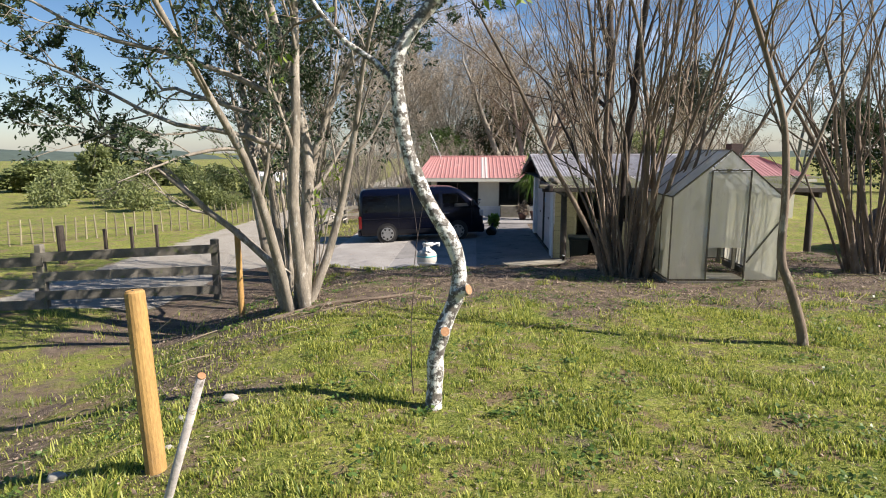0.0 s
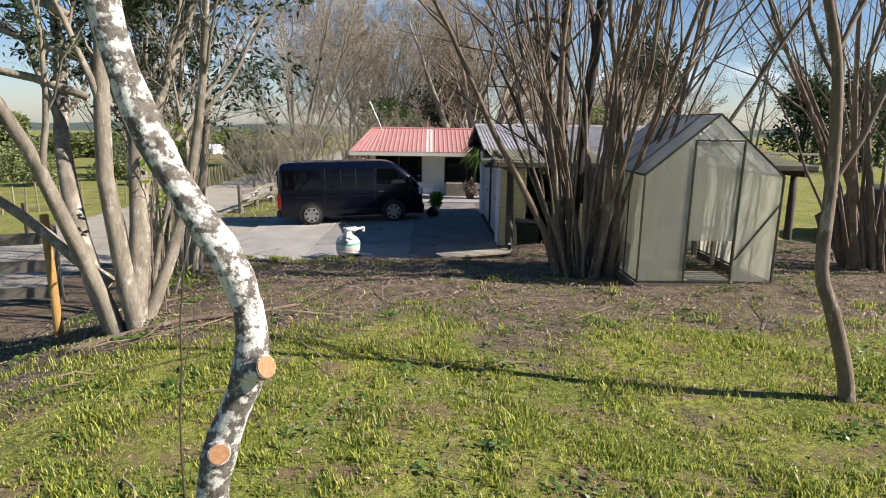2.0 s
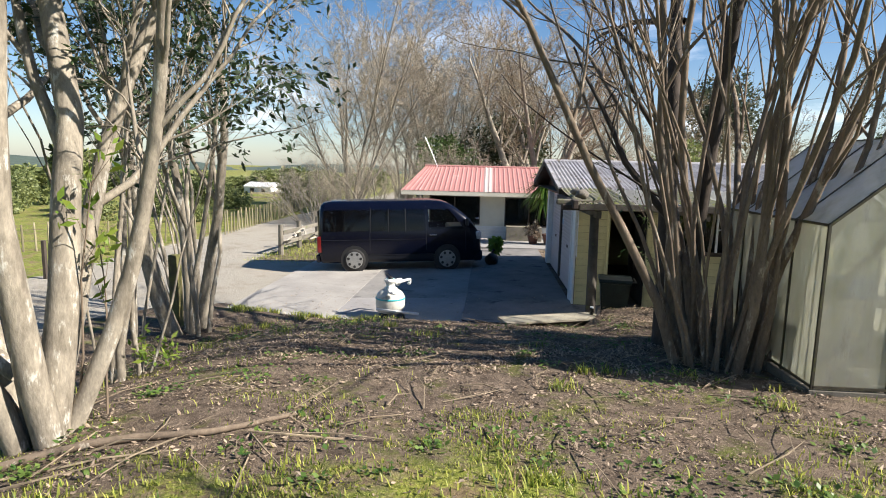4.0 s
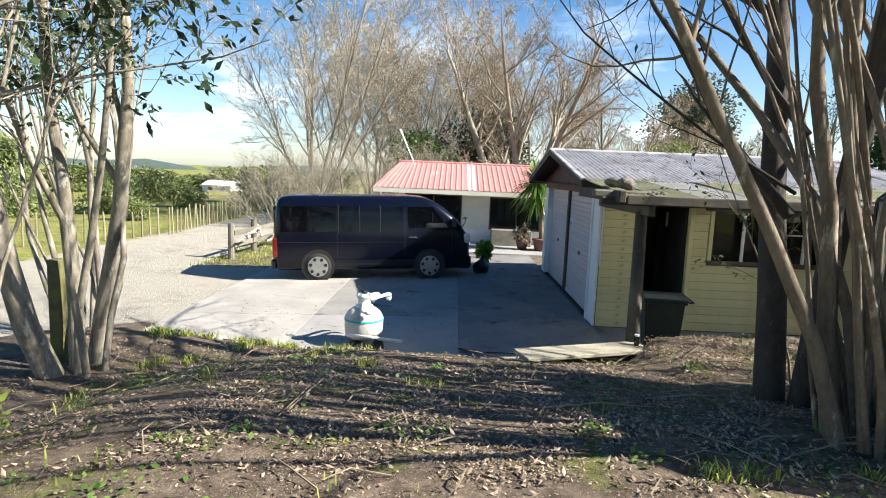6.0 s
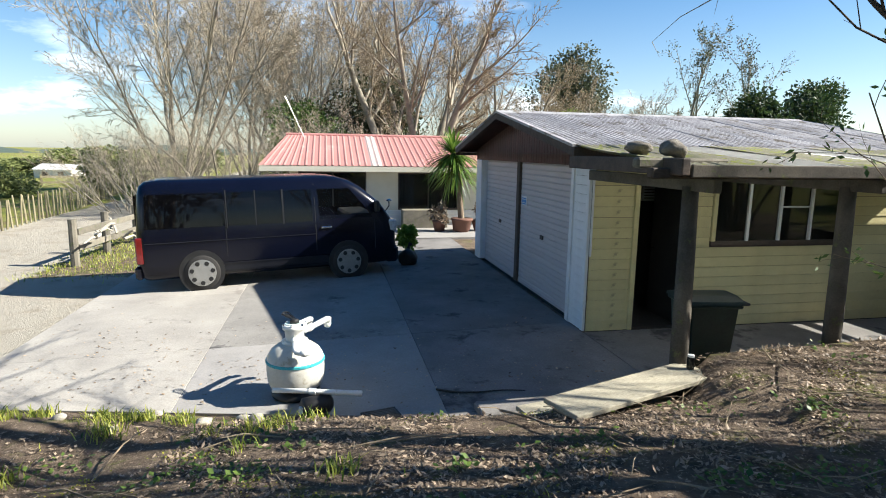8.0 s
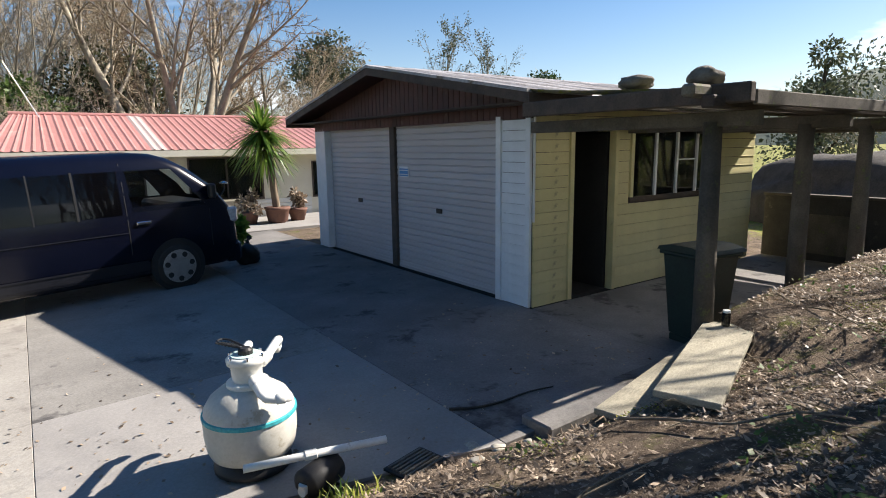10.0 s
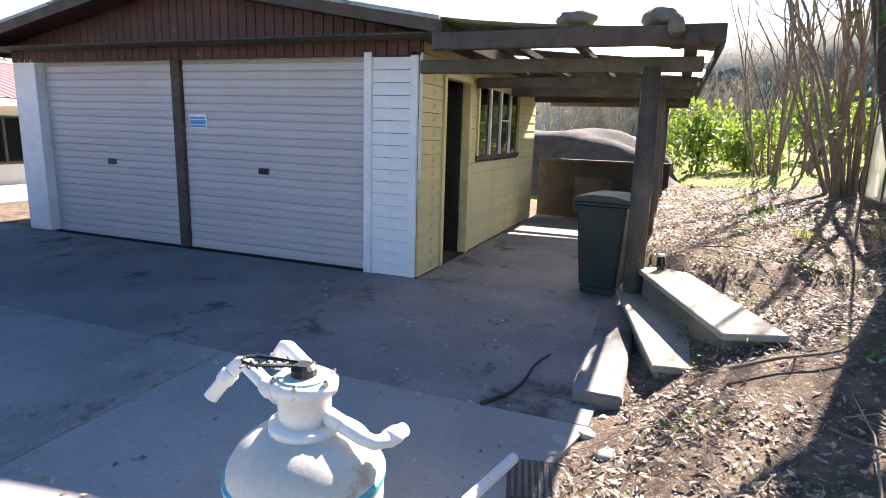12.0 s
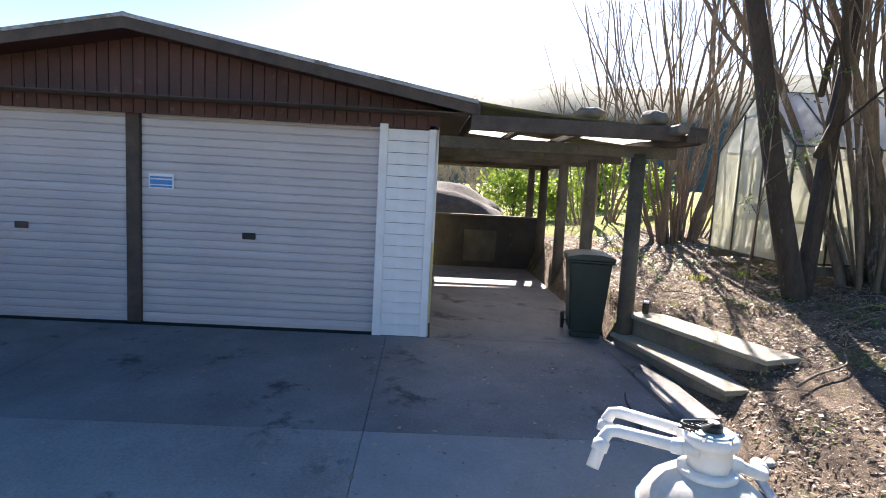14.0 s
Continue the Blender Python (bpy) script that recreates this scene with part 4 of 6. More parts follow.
for side in (-1, 1):
    for q, m, nm in ((((-2.28, 1.16), (-.92, 1.16), (-.92, 1.76), (-2.24, 1.76)), van_glass_dark, "rear_side_window"),
                     (((-.86, 1.16), (-.38, 1.16), (-.38, 1.76), (-.86, 1.76)), van_glass_dark, "sliding_window"),
                     (((-.34, 1.16), (.12, 1.16), (.12, 1.76), (-.34, 1.76)), van_glass_dark, "sliding_window"),
                     (((.18, 1.16), (.70, 1.16), (.70, 1.76), (.18, 1.76)), van_glass_dark, "side_window"),
                     (((.84, 1.18), (1.90, 1.18), (1.42, 1.77), (.80, 1.77)), van_glass, "front_door_window")):
        part(nm, on_side(q, side), m, van, "clear side glass" if m is van_glass else "")
    for q in (((-.89, 1.12), (-.87, 1.12), (-.87, 1.80), (-.89, 1.80)), ((-.37, 1.14), (-.35, 1.14), (-.35, 1.78), (-.37, 1.78)), ((.13, 1.14), (.16, 1.14), (.16, 1.78), (.13, 1.78))):
        part("window_bar", on_side(q, side, .010), black_plastic, van)
    for q in (((.745, .34), (.757, .34), (.757, 1.86), (.745, 1.86)), ((-.915, .36), (-.905, .36), (-.905, 1.84), (-.915, 1.84)), ((1.93, .55), (1.942, .55), (1.942, 1.12), (1.93, 1.12))):
        part("door_gap", on_side(q, side, .003), black_plastic, van)
    part("lower_panel", on_side(((-1.0, .27), (.98, .27), (.98, .46), (-1.0, .46)), side, .004), van_low, van)
    part("moulding", on_side(((-.98, .46), (.95, .46), (.95, .482), (-.98, .482)), side, .016), van_low, van)
    part("crease", on_side(((-2.3, .90), (.74, .90), (.74, .914), (-2.3, .914)), side, .010), van_low, van)
    part("door_handle", boxed(.86, side * (half_width(1.03)) - .03, 1.0, 1.06, side * (half_width(1.03)) + .03, 1.045, bevel=.008), chrome, van, "chrome door handle")
    part("tail_lamp", boxed(-2.455, side * .80 - .05, .55, -2.33, side * .80 + .05, 1.02, bevel=.02), lamp_red, van, "red tail lamp")
    head = part("headlamp", boxed(2.22, side * .68 - .15, .86, 2.41, side * .68 + .155, 1.10, bevel=.035), lamp_glass, van, "clear headlamp")
    for wx in (-1.375, 1.375):
        part("wheel_arch", tube(bmesh.new(), [(wx, side * .70, .34), (wx, side * .864, .34)], [.40, .40], 28), black_plastic, van)
        wheel = part("wheel", tube(bmesh.new(), [(wx, side * .66, .325), (wx, side * .68, .325), (wx, side * .86, .325), (wx, side * .885, .325)], [.29, .325, .325, .295], 32), tyre_rubber, van, "black tyre with silver hubcap", True)
        hub = part("rim", tube(bmesh.new(), [(wx, side * .87, .325), (wx, side * .893, .325), (wx, side * .90, .325)], [.245, .245, .17], 28), hub_silver, wheel, "silver hubcap")
        for k in range(7):
            a = 2 * math.pi * k / 7 + .2
            part("hub_hole", tube(bmesh.new(), [(wx + .185 * math.cos(a), side * .88, .325 + .185 * math.sin(a)), (wx + .185 * math.cos(a), side * .9035, .325 + .185 * math.sin(a))], .041, 10), black_plastic, wheel)
# windscreen, tailgate glass, bumpers
ws = bmesh.new()
rows = []
for z in (1.25, 1.45, 1.60, 1.75, 1.90):
    w = half_width(z) - .15
    rows.append([ws.verts.new((nose(z) + .006 - .02 * (abs(k) / 2) ** 2, w * k / 2, z)) for k in (-2, -1, 0, 1, 2)])
for r, q in zip(rows, rows[1:]):
    for k in range(4):
        ws.faces.new([r[k], r[k + 1], q[k + 1], q[k]])
part("windscreen", ws, van_glass, van, "clear windscreen")
part("rear_window", boxed(-2.445, -.6, 1.2, -2.43, .6, 1.74, bevel=.004), van_glass_dark, van)
part("front_bumper", boxed(2.16, -.80, .22, 2.45, .80, .56, bevel=.06), van_blue, van)
part("rear_bumper", boxed(-2.50, -.80, .26, -2.36, .80, .50, bevel=.04), van_blue, van)
part("grille", boxed(2.36, -.5, .72, 2.415, .5, .88, bevel=.01), black_plastic, van)
part("number_plate", boxed(2.452, -.18, .36, 2.458, .18, .47), white_paint, van)
for side in (-1, 1):
    mirror = part("wing_mirror", boxed(1.92, side * .93 - .07, 1.28, 2.02, side * .93 + .07, 1.50, bevel=.025), black_plastic, van)
part("mirror_stalk", tube(bmesh.new(), [(2.2, -.62, 1.22), (2.30, -.66, 1.36), (2.30, -.66, 1.46)], .012, 6), black_plastic, van)
part("bonnet_mirror", lathe([(.01, 0), (.06, .01), (.065, .03), (.01, .05)], 12, (2.30, -.66, 1.45)), chrome, van, "round bonnet mirror")
part("dashboard", boxed(1.45, -.7, .95, 2.02, .7, 1.24, bevel=.05), black_plastic, van)
for y in (-.38, .38):
    seat = part("seat", boxed(.75, y - .25, .7, 1.25, y + .25, .95, bevel=.05), black_plastic, van)
    part("backrest", boxed(.66, y - .24, .95, .82, y + .24, 1.62, bevel=.05), black_plastic, seat)

# ---- pool filter ----
filt = thing("pool_filter", (-3.69, -1.22, drive_z(-3.69) + .045), "off-white pool sand filter with valve and white pipes", "pool filter")
filt.scale = (1.03, 1.03, .98)
part("base", lathe([(.21, -.046), (.235, -.03), (.235, .0), (.20, .03), (.18, .06)], 24), black_plastic, filt, "black plastic base", True)
tank = part("tank", lathe([(.19, .05), (.245, .075), (.266, .13), (.275, .20), (.277, .26), (.277, .33), (.266, .39), (.232, .45), (.17, .50), (.11, .525)], 32), tank_white, filt, "off-white tank with teal band", True)
part("band", lathe([(.274, .325), (.2835, .33), (.2835, .352), (.274, .357)], 32), tank_teal, tank)
part("collar", lathe([(.115, .515), (.125, .52), (.125, .545), (.10, .55)], 24), pvc_white, filt, "", True)
valve = part("valve", lathe([(.085, .54), (.09, .58), (.095, .66), (.115, .665), (.118, .70), (.10, .715), (.06, .72)], 24), pvc_white, filt, "white multiport valve", True)
part("label", lathe([(.07, .7195), (.088, .7185), (.088, .723), (.07, .724)], 24), valve_label, valve)
knob = part("handle_hub", lathe([(.045, .718), (.045, .75), (.03, .765)], 14), black_plastic, valve, "black valve handle")
turned = Matrix.Rotation(radians(-58), 4, "Z")
outline = [(-.02, -.014), (-.09, -.030), (-.16, -.040), (-.195, -.022), (-.20, 0), (-.195, .022), (-.16, .040), (-.09, .030), (-.02, .014)]
part("grip", tube(bmesh.new(), [turned @ Vector((x, y, .76 + .03 * abs(x) / .2)) for x, y in outline], .007, 6), black_plastic, knob)
for k in range(6):
    for sy in (-1, 1):
        x0 = -.045 - .026 * k
        a, b = Vector((x0, -.030 * sy, .764 + .1 * -x0 * .2)), Vector((x0 - .03, .030 * sy, .768 + .1 * -x0 * .2))
        part("grip_bar", tube(bmesh.new(), [turned @ a, turned @ b], .0035, 5), black_plastic, knob)
for k in range(6):
    a = k * math.pi / 3 + .3
    part("bolt", lathe([(.009, .70), (.009, .725), (.004, .73)], 6, (.104 * math.cos(a), .104 * math.sin(a), 0)), chrome, valve)
u = Vector((.40, .62, 0)).normalized()
v = Vector((-u.y, u.x, 0))
def piped(name, pts, r=.031, label=""):
    pb = bmesh.new()
    pts = [Vector(p) for p in pts]
    fine = [pts[0]]
    for a, b, c in zip(pts, pts[1:], pts[2:]):
        d1, d2 = (a - b).normalized(), (c - b).normalized()
        for t in (0, .5, 1):
            fine.append((b + d1 * .05) * (1 - t) ** 2 + b * 2 * t * (1 - t) + (b + d2 * .05) * t ** 2)
    fine.append(pts[-1])
    tube(pb, fine, r, 14)
    ob = part(name, pb, pvc_white, filt, label, True)
    for a, b in zip(pts, pts[1:]):
        d = (b - a).normalized()
        part("coupling", tube(bmesh.new(), [a + d * .06, a + d * .065, a + d * .11, a + d * .115], [r, r + .007, r + .007, r], 14), pvc_white, ob, smooth=True)
    return ob
z1 = Vector((0, 0, .645))
z2 = Vector((0, 0, .60))
piped("pipe", [z1 + u * .03 + v * -.09, z1 + u * .46 + v * -.10 + Vector((0, 0, .02)), z1 + u * .47 + v * -.06 + Vector((0, 0, -.08))], .029, "white pipe with elbow")
piped("pipe", [z1 + u * .03 + v * .08, z1 + u * .42 + v * .09, z1 + u * .44 + v * .21 + Vector((0, 0, -.15))], .029, "white pipe turned down")
w_ = Vector((.05, -1, 0)).normalized()
piped("pipe", [z2 + w_ * .04, z2 + w_ * .27 + Vector((0, 0, -.10)), z2 + w_ * .31 + Vector((.14, 0, -.10))], .027, "white outlet pipe with elbow")
loose = thing("pvc_pipe", (-3.43, -1.76, drive_z(-3.4) + .232), "loose white plastic pipe lying across the filter base", "pipe", turn=-13)
part("pipe", tube(bmesh.new(), [(-.46, 0, .0), (-.1, 0, .0), (.38, 0, -.005)], .024, 12), pvc_white, loose, smooth=True)
part("coupling", tube(bmesh.new(), [(-.12, 0, 0), (-.115, 0, 0), (-.05, 0, 0), (-.045, 0, 0)], [.024, .031, .031, .024], 12), pvc_white, loose)
pump = thing("pump_housing", (-3.46, -1.78, drive_z(-3.4)), "small black pump housing with white fittings", "pump", turn=25)
part("body", tube(bmesh.new(), [(-.16, 0, .115), (-.14, 0, .115), (.10, 0, .115), (.13, 0, .115)], [.06, .092, .092, .06], 16), black_plastic, pump, smooth=True)
part("foot", boxed(-.10, -.08, 0, .08, .08, .03, bevel=.008), black_plastic, pump)
part("fitting", tube(bmesh.new(), [(-.18, 0, .09), (-.16, 0, .09), (-.16, 0, .13)], .03, 10), pvc_white, pump)

# ---- bin, steps, clutter ----
bin_ = thing("wheelie_bin", (.46, -1.81, -.004), "dark green wheelie bin beside the lean-to post", "bin", turn=-98)
bin_.scale = (.94, .94, 1.0)
bm = bmesh.new()
lo = [bm.verts.new(p) for p in ((-.19, -.21, .06), (.19, -.21, .06), (.19, .21, .06), (-.19, .21, .06))]
hi = [bm.verts.new(p) for p in ((-.25, -.28, .88), (.25, -.28, .88), (.25, .26, .88), (-.25, .26, .88))]
bm.faces.new(lo[::-1]), bm.faces.new(hi)
for k in range(4):
    bm.faces.new([lo[k], lo[(k + 1) % 4], hi[(k + 1) % 4], hi[k]])
bmesh.ops.bevel(bm, geom=bm.edges[:], offset=.025, segments=2, affect="EDGES")
part("body", bm, bin_green, bin_)
part("rim", boxed(-.275, -.30, .86, .275, .285, .90, bevel=.012), bin_green, bin_)
part("lid", prism([(-.285, .902), (.285, .902), (.27, .935), (.12, .965), (-.12, .965), (-.27, .935)], -.31, .29), bin_green, bin_)
part("handle", tube(bmesh.new(), [(-.24, .30, .90), (-.24, .36, .90), (.24, .36, .90), (.24, .30, .90)], .014, 8), black_plastic, bin_)
for sx in (-1, 1):
    part("wheel", tube(bmesh.new(), [(sx * .22, .24, .10), (sx * .255, .24, .10)], .10, 18), tyre_rubber, bin_)
part("axle", tube(bmesh.new(), [(-.22, .24, .10), (.22, .24, .10)], .012, 6), black_plastic, bin_)
part("foot", boxed(-.18, -.20, 0, .18, -.08, .07, bevel=.01), bin_green, bin_)
tread = lambda L_, w, z: boxed(0, -w / 2, z - .045, L_, w / 2, z, bevel=.006)
top = thing("timber_step", (-1.56, -2.92, 0), "sunlit pale plank tread on the bank steps", "step", "bank steps", turn=20)
part("tread", tread(1.74, .40, .37), plank_wood, top)
part("riser", boxed(.06, .10, -.02, 1.70, .15, .324, bevel=.004), old_wood, top)
part("riser", boxed(.05, -.15, -.02, .09, .099, .324), old_wood, top)
mid = thing("timber_step", (-1.70, -2.53, 0), "weathered plank tread half in shade on the bank steps", "step", "bank steps", turn=12)
part("tread", tread(1.80, .34, .14), plank_wood, mid)
part("riser", boxed(.03, .08, -.08, 1.78, .13, .094, bevel=.004), old_wood, mid)
part("riser", boxed(.03, -.15, -.08, .07, .079, .094), old_wood, mid)
low = thing("concrete_kerb", (-2.0, -2.05, -.12), "low grey concrete kerb at the foot of the steps", "kerb", turn=1)
# darker slab tone used here to stand in for shade on the kerb
part("kerb", boxed(0, -.17, -.05, 2.1, .12, .13, bevel=.015), concrete_shaded, low)
cup = thing("jar", (-.02, -2.34, .39), "small clear jar on the top step", "jar")
part("body", lathe([(.03, -.02), (.035, 0), (.035, .09), (.028, .10)], 14), window_glass, cup)
part("lid", lathe([(.03, .10), (.031, .101), (.031, .12), (.02, .122)], 14), white_paint, cup)
grate = thing("drain_grate", (-2.88, -1.90, drive_z(-2.88) + .004), "black slotted drain grate in the slab", "drain", turn=14)
part("frame", boxed(-.17, -.12, -.01, .17, .12, .006), black_plastic, grate)
for k in range(7):
    part("bar", boxed(-.15, -.10 + .031 * k, .006, .15, -.085 + .031 * k, .016), rock, grate)
bag = thing("rubbish_bag", (-1.67, 5.2, -.05), "knotted black rubbish bag by the van", "bag")
part("bag", lump((.20, .20, .19), 5, 3, .35, (0, 0, .17)), black_plastic, bag, smooth=True)
part("knot", tube(bmesh.new(), [(0, 0, .33), (.01, 0, .40), (.05, .02, .45)], [.05, .025, .05], 8), black_plastic, bag)
pot = thing("planter", (.55, 9.75, .02), "terracotta planter round the palm", "planter")
part("pot", lathe([(.20, 0), (.25, .05), (.30, .32), (.33, .34), (.33, .40), (.28, .40)], 24), ceramic, pot, smooth=True)
for x, r in ((1.15, .24), (-.1, .2)):
    q = thing("plant_pot", (x, 9.9, .02), "terracotta plant pot with low brown plant", "plant pot", "pots by the house")
    part("pot", lathe([(r * .7, 0), (r, .25), (r * 1.08, .27), (r * 1.08, .32), (r * .9, .32)], 18), ceramic, q, smooth=True)
crate = thing("garden_box", (-1.0, 10.9, .02), "grey timber garden box against the house wall", "box")
part("box", boxed(-.1, -.25, 0, 1.3, .25, .55, bevel=.01), old_wood, crate)

# ---- fences ----
rail = thing("rail_fence", (0, 0, 0), "old three-rail timber fence beside the gravel", "fence")
FP = ((-7.95, -5.25), (-11.2, -6.15), (-14.6, -7.1), (-18, -8.0))
for k, (x, y) in enumerate(FP):
    g = ground_z(x, y)
    part("post", boxed(x - .07, y - .07, g - .2, x + .07, y + .07, g + 1.32, bevel=.012), old_wood, rail)
for (x0, y0), (x1, y1) in zip(FP, FP[1:]):
    for z, dz in ((1.12, -.05), (.66, .0), (.22, .05)):
        d = Vector((x1 - x0, y1 - y0, dz))
        g = (ground_z(x0, y0) + ground_z(x1, y1)) / 2
        m = Matrix.Translation((x0, y0 - .09, g + z)) @ d.to_track_quat("X", "Z").to_matrix().to_4x4()
        part("rail", boxed(-.1, -.025, -.085, d.length + .1, .025, .085, bevel=.008, m=m), old_wood, rail)
far_post = thing("strainer_post", (-15.2, -.2, ground_z(-15.2, -.2)), "dark strainer post of a wire fence", "post")
part("post", tube(bmesh.new(), [(0, 0, -.2), (0, 0, 1.2)], .11, 10), bark_dark, far_post)
for z in (.4, .7, 1.0):
    part("wire", tube(bmesh.new(), [(0, 0, z), (-9, -5, z)], .008, 4), alu, far_post)
for k in range(3):
    p = thing("fence_post", (-14.3 + .55 * k, .6 + .55 * k, ground_z(-14, 1)), "dark narrow fence post", "post", "dark posts by the lane")
    part("post", boxed(-.045, -.045, -.2, .045, .045, 1.0, bevel=.008), bark_dark, p)
stakes = thing("stake_fence", (0, 0, 0), "paddock fence of pale split stakes and wire", "fence")
STAKE_LINE = ((-26, -1.5), (-19.8, 3.2), (-14.7, 8.2), (-13.2, 12.0), (-13.8, 20), (-15.6, 32))
srng = random.Random(5)
smesh = [mesh_of("stake", tube(bmesh.new(), [(0, 0, -.15), (.01 * k, 0, .5), (.02 * (k - 1), .01, .92 + .06 * k)], [.035, .032, .028], 6), fence_wood) for k in range(3)]
for (x0, y0), (x1, y1) in zip(STAKE_LINE, STAKE_LINE[1:]):
    d = math.hypot(x1 - x0, y1 - y0)
    for k in range(int(d / .36)):
        t = k * .36 / d
        x, y = x0 + (x1 - x0) * t, y0 + (y1 - y0) * t
        ob = part("stake", smesh[srng.randrange(3)], None, stakes)
        ob.matrix_basis = pose(x, y, ground_z(x, y), srng.uniform(-3, 3), srng.uniform(-3, 3), srng.uniform(0, 360))
    for z in (.35, .75):
        part("wire", tube(bmesh.new(), [(x0, y0, ground_z(x0, y0) + z), (x1, y1, ground_z(x1, y1) + z)], .006, 4), alu, stakes)
yard = thing("yard_fence", (0, 0, 0), "short grey post-and-rail fence by the lane", "fence")
YP = ((-8.85, 6.9), (-8.75, 8.5), (-8.6, 10.3), (-7.2, 11.2))
for x, y in YP:
    part("post", tube(bmesh.new(), [(x, y, -.4), (x, y, .78)], [.095, .085], 9), old_wood, yard)
for (x0, y0), (x1, y1) in zip(YP, YP[1:]):
    for z in (.15, .5):
        d = Vector((x1 - x0, y1 - y0, 0))
        m = Matrix.Translation((x0 + .1, y0, z)) @ d.to_track_quat("X", "Z").to_matrix().to_4x4()
        part("rail", boxed(0, -.02, -.07, d.length, .02, .07, bevel=.006, m=m), old_wood, yard)
drift = thing("driftwood", (-8.6, 7.6, .1), "bleached driftwood branches hung on the fence", "driftwood")
for k in range(9):
    a = srng.uniform(0, 6.28)
    p0 = Vector((srng.uniform(-.2, .3), srng.uniform(-.7, 1.6), srng.uniform(-.1, .4)))
    p1 = p0 + Vector((.3 * math.cos(a), .5 * math.sin(a), srng.uniform(-.1, .4)))
    part("branch", tube(bmesh.new(), [p0, (p0 + p1) / 2 + Vector((.06, 0, .08)), p1], [.035, .03, .015], 6), pale_stone, drift)
peg = thing("marker_post", (-4.64, -13.52, ground_z(-4.64, -13.52)), "orange treated round post, leaning a little", "post", "orange posts", tilt=(-2, -3))
part("post", tube(bmesh.new(), [(0, 0, -.15), (0, 0, 1.1), (0, 0, 1.33), (0, 0, 1.345)], [.073, .069, .067, .055], 18), post_wood, peg, smooth=False)
part("nail_hole", tube(bmesh.new(), [(.0, -.02, 1.34), (.0, -.02, 1.349)], .008, 8), bark_dark, peg)
peg2 = thing("marker_post", (-6.44, -7.6, ground_z(-6.44, -7.6)), "orange treated round post by the fence end", "post", "orange posts")
part("post", tube(bmesh.new(), [(0, 0, -.2), (.0, 0, 1.0), (0, 0, 1.55), (0, 0, 1.565)], [.055, .052, .05, .04], 14), post_wood, peg2)
wire = thing("fence_wire", (0, 0, 0), "thin slack fence wire between the orange posts", "wire")
for z in (.35, .62, .95):
    a, b = Vector((-4.67, -13.6, ground_z(-4.64, -13.52) + z)), Vector((-6.44, -7.6, ground_z(-6.44, -7.6) + z + .2))
    part("strand", tube(bmesh.new(), [a, (a + b) / 2 - Vector((0, 0, .08)), b], .003, 3), alu, wire)
gz = ground_z(-3.60, -15.53)
stake = thing("birch_stake", (-3.60, -15.53, gz), "thin pale birch stake leaning in the lawn", "stake")
part("stick", tube(bmesh.new(), [(0, 0, -.08), (.20, -.16, .40), (.38, -.30, 2.13 - gz), (.64, -.52, 2.66 - gz)], [.016, .0145, .0125, .010], 10), birch_bark, stake, smooth=True)
part("cut_end", tube(bmesh.new(), [(.639, -.519, 2.658 - gz), (.642, -.522, 2.664 - gz)], .0095, 10), cut_wood, stake)

# ---- trees ----
def add_tube(V, F, pts, rad, seg):
    base = len(V)
    side = None
    n = len(pts)
    for i, p in enumerate(pts):
        d = (pts[min(i + 1, n - 1)] - pts[max(i - 1, 0)])
        d = d.normalized() if d.length > 1e-9 else Vector((0, 0, 1))
        side = d.orthogonal().normalized() if side is None else (side - d * side.dot(d)).normalized()
        up = d.cross(side)
        for k in range(seg):
            a = 2 * math.pi * k / seg
            V.append(tuple(p + (side * math.cos(a) + up * math.sin(a)) * rad[i]))
    for i in range(n - 1):
        for k in range(seg):
            F.append((base + i * seg + k, base + i * seg + (k + 1) % seg, base + (i + 1) * seg + (k + 1) % seg, base + (i + 1) * seg + k))
    return base


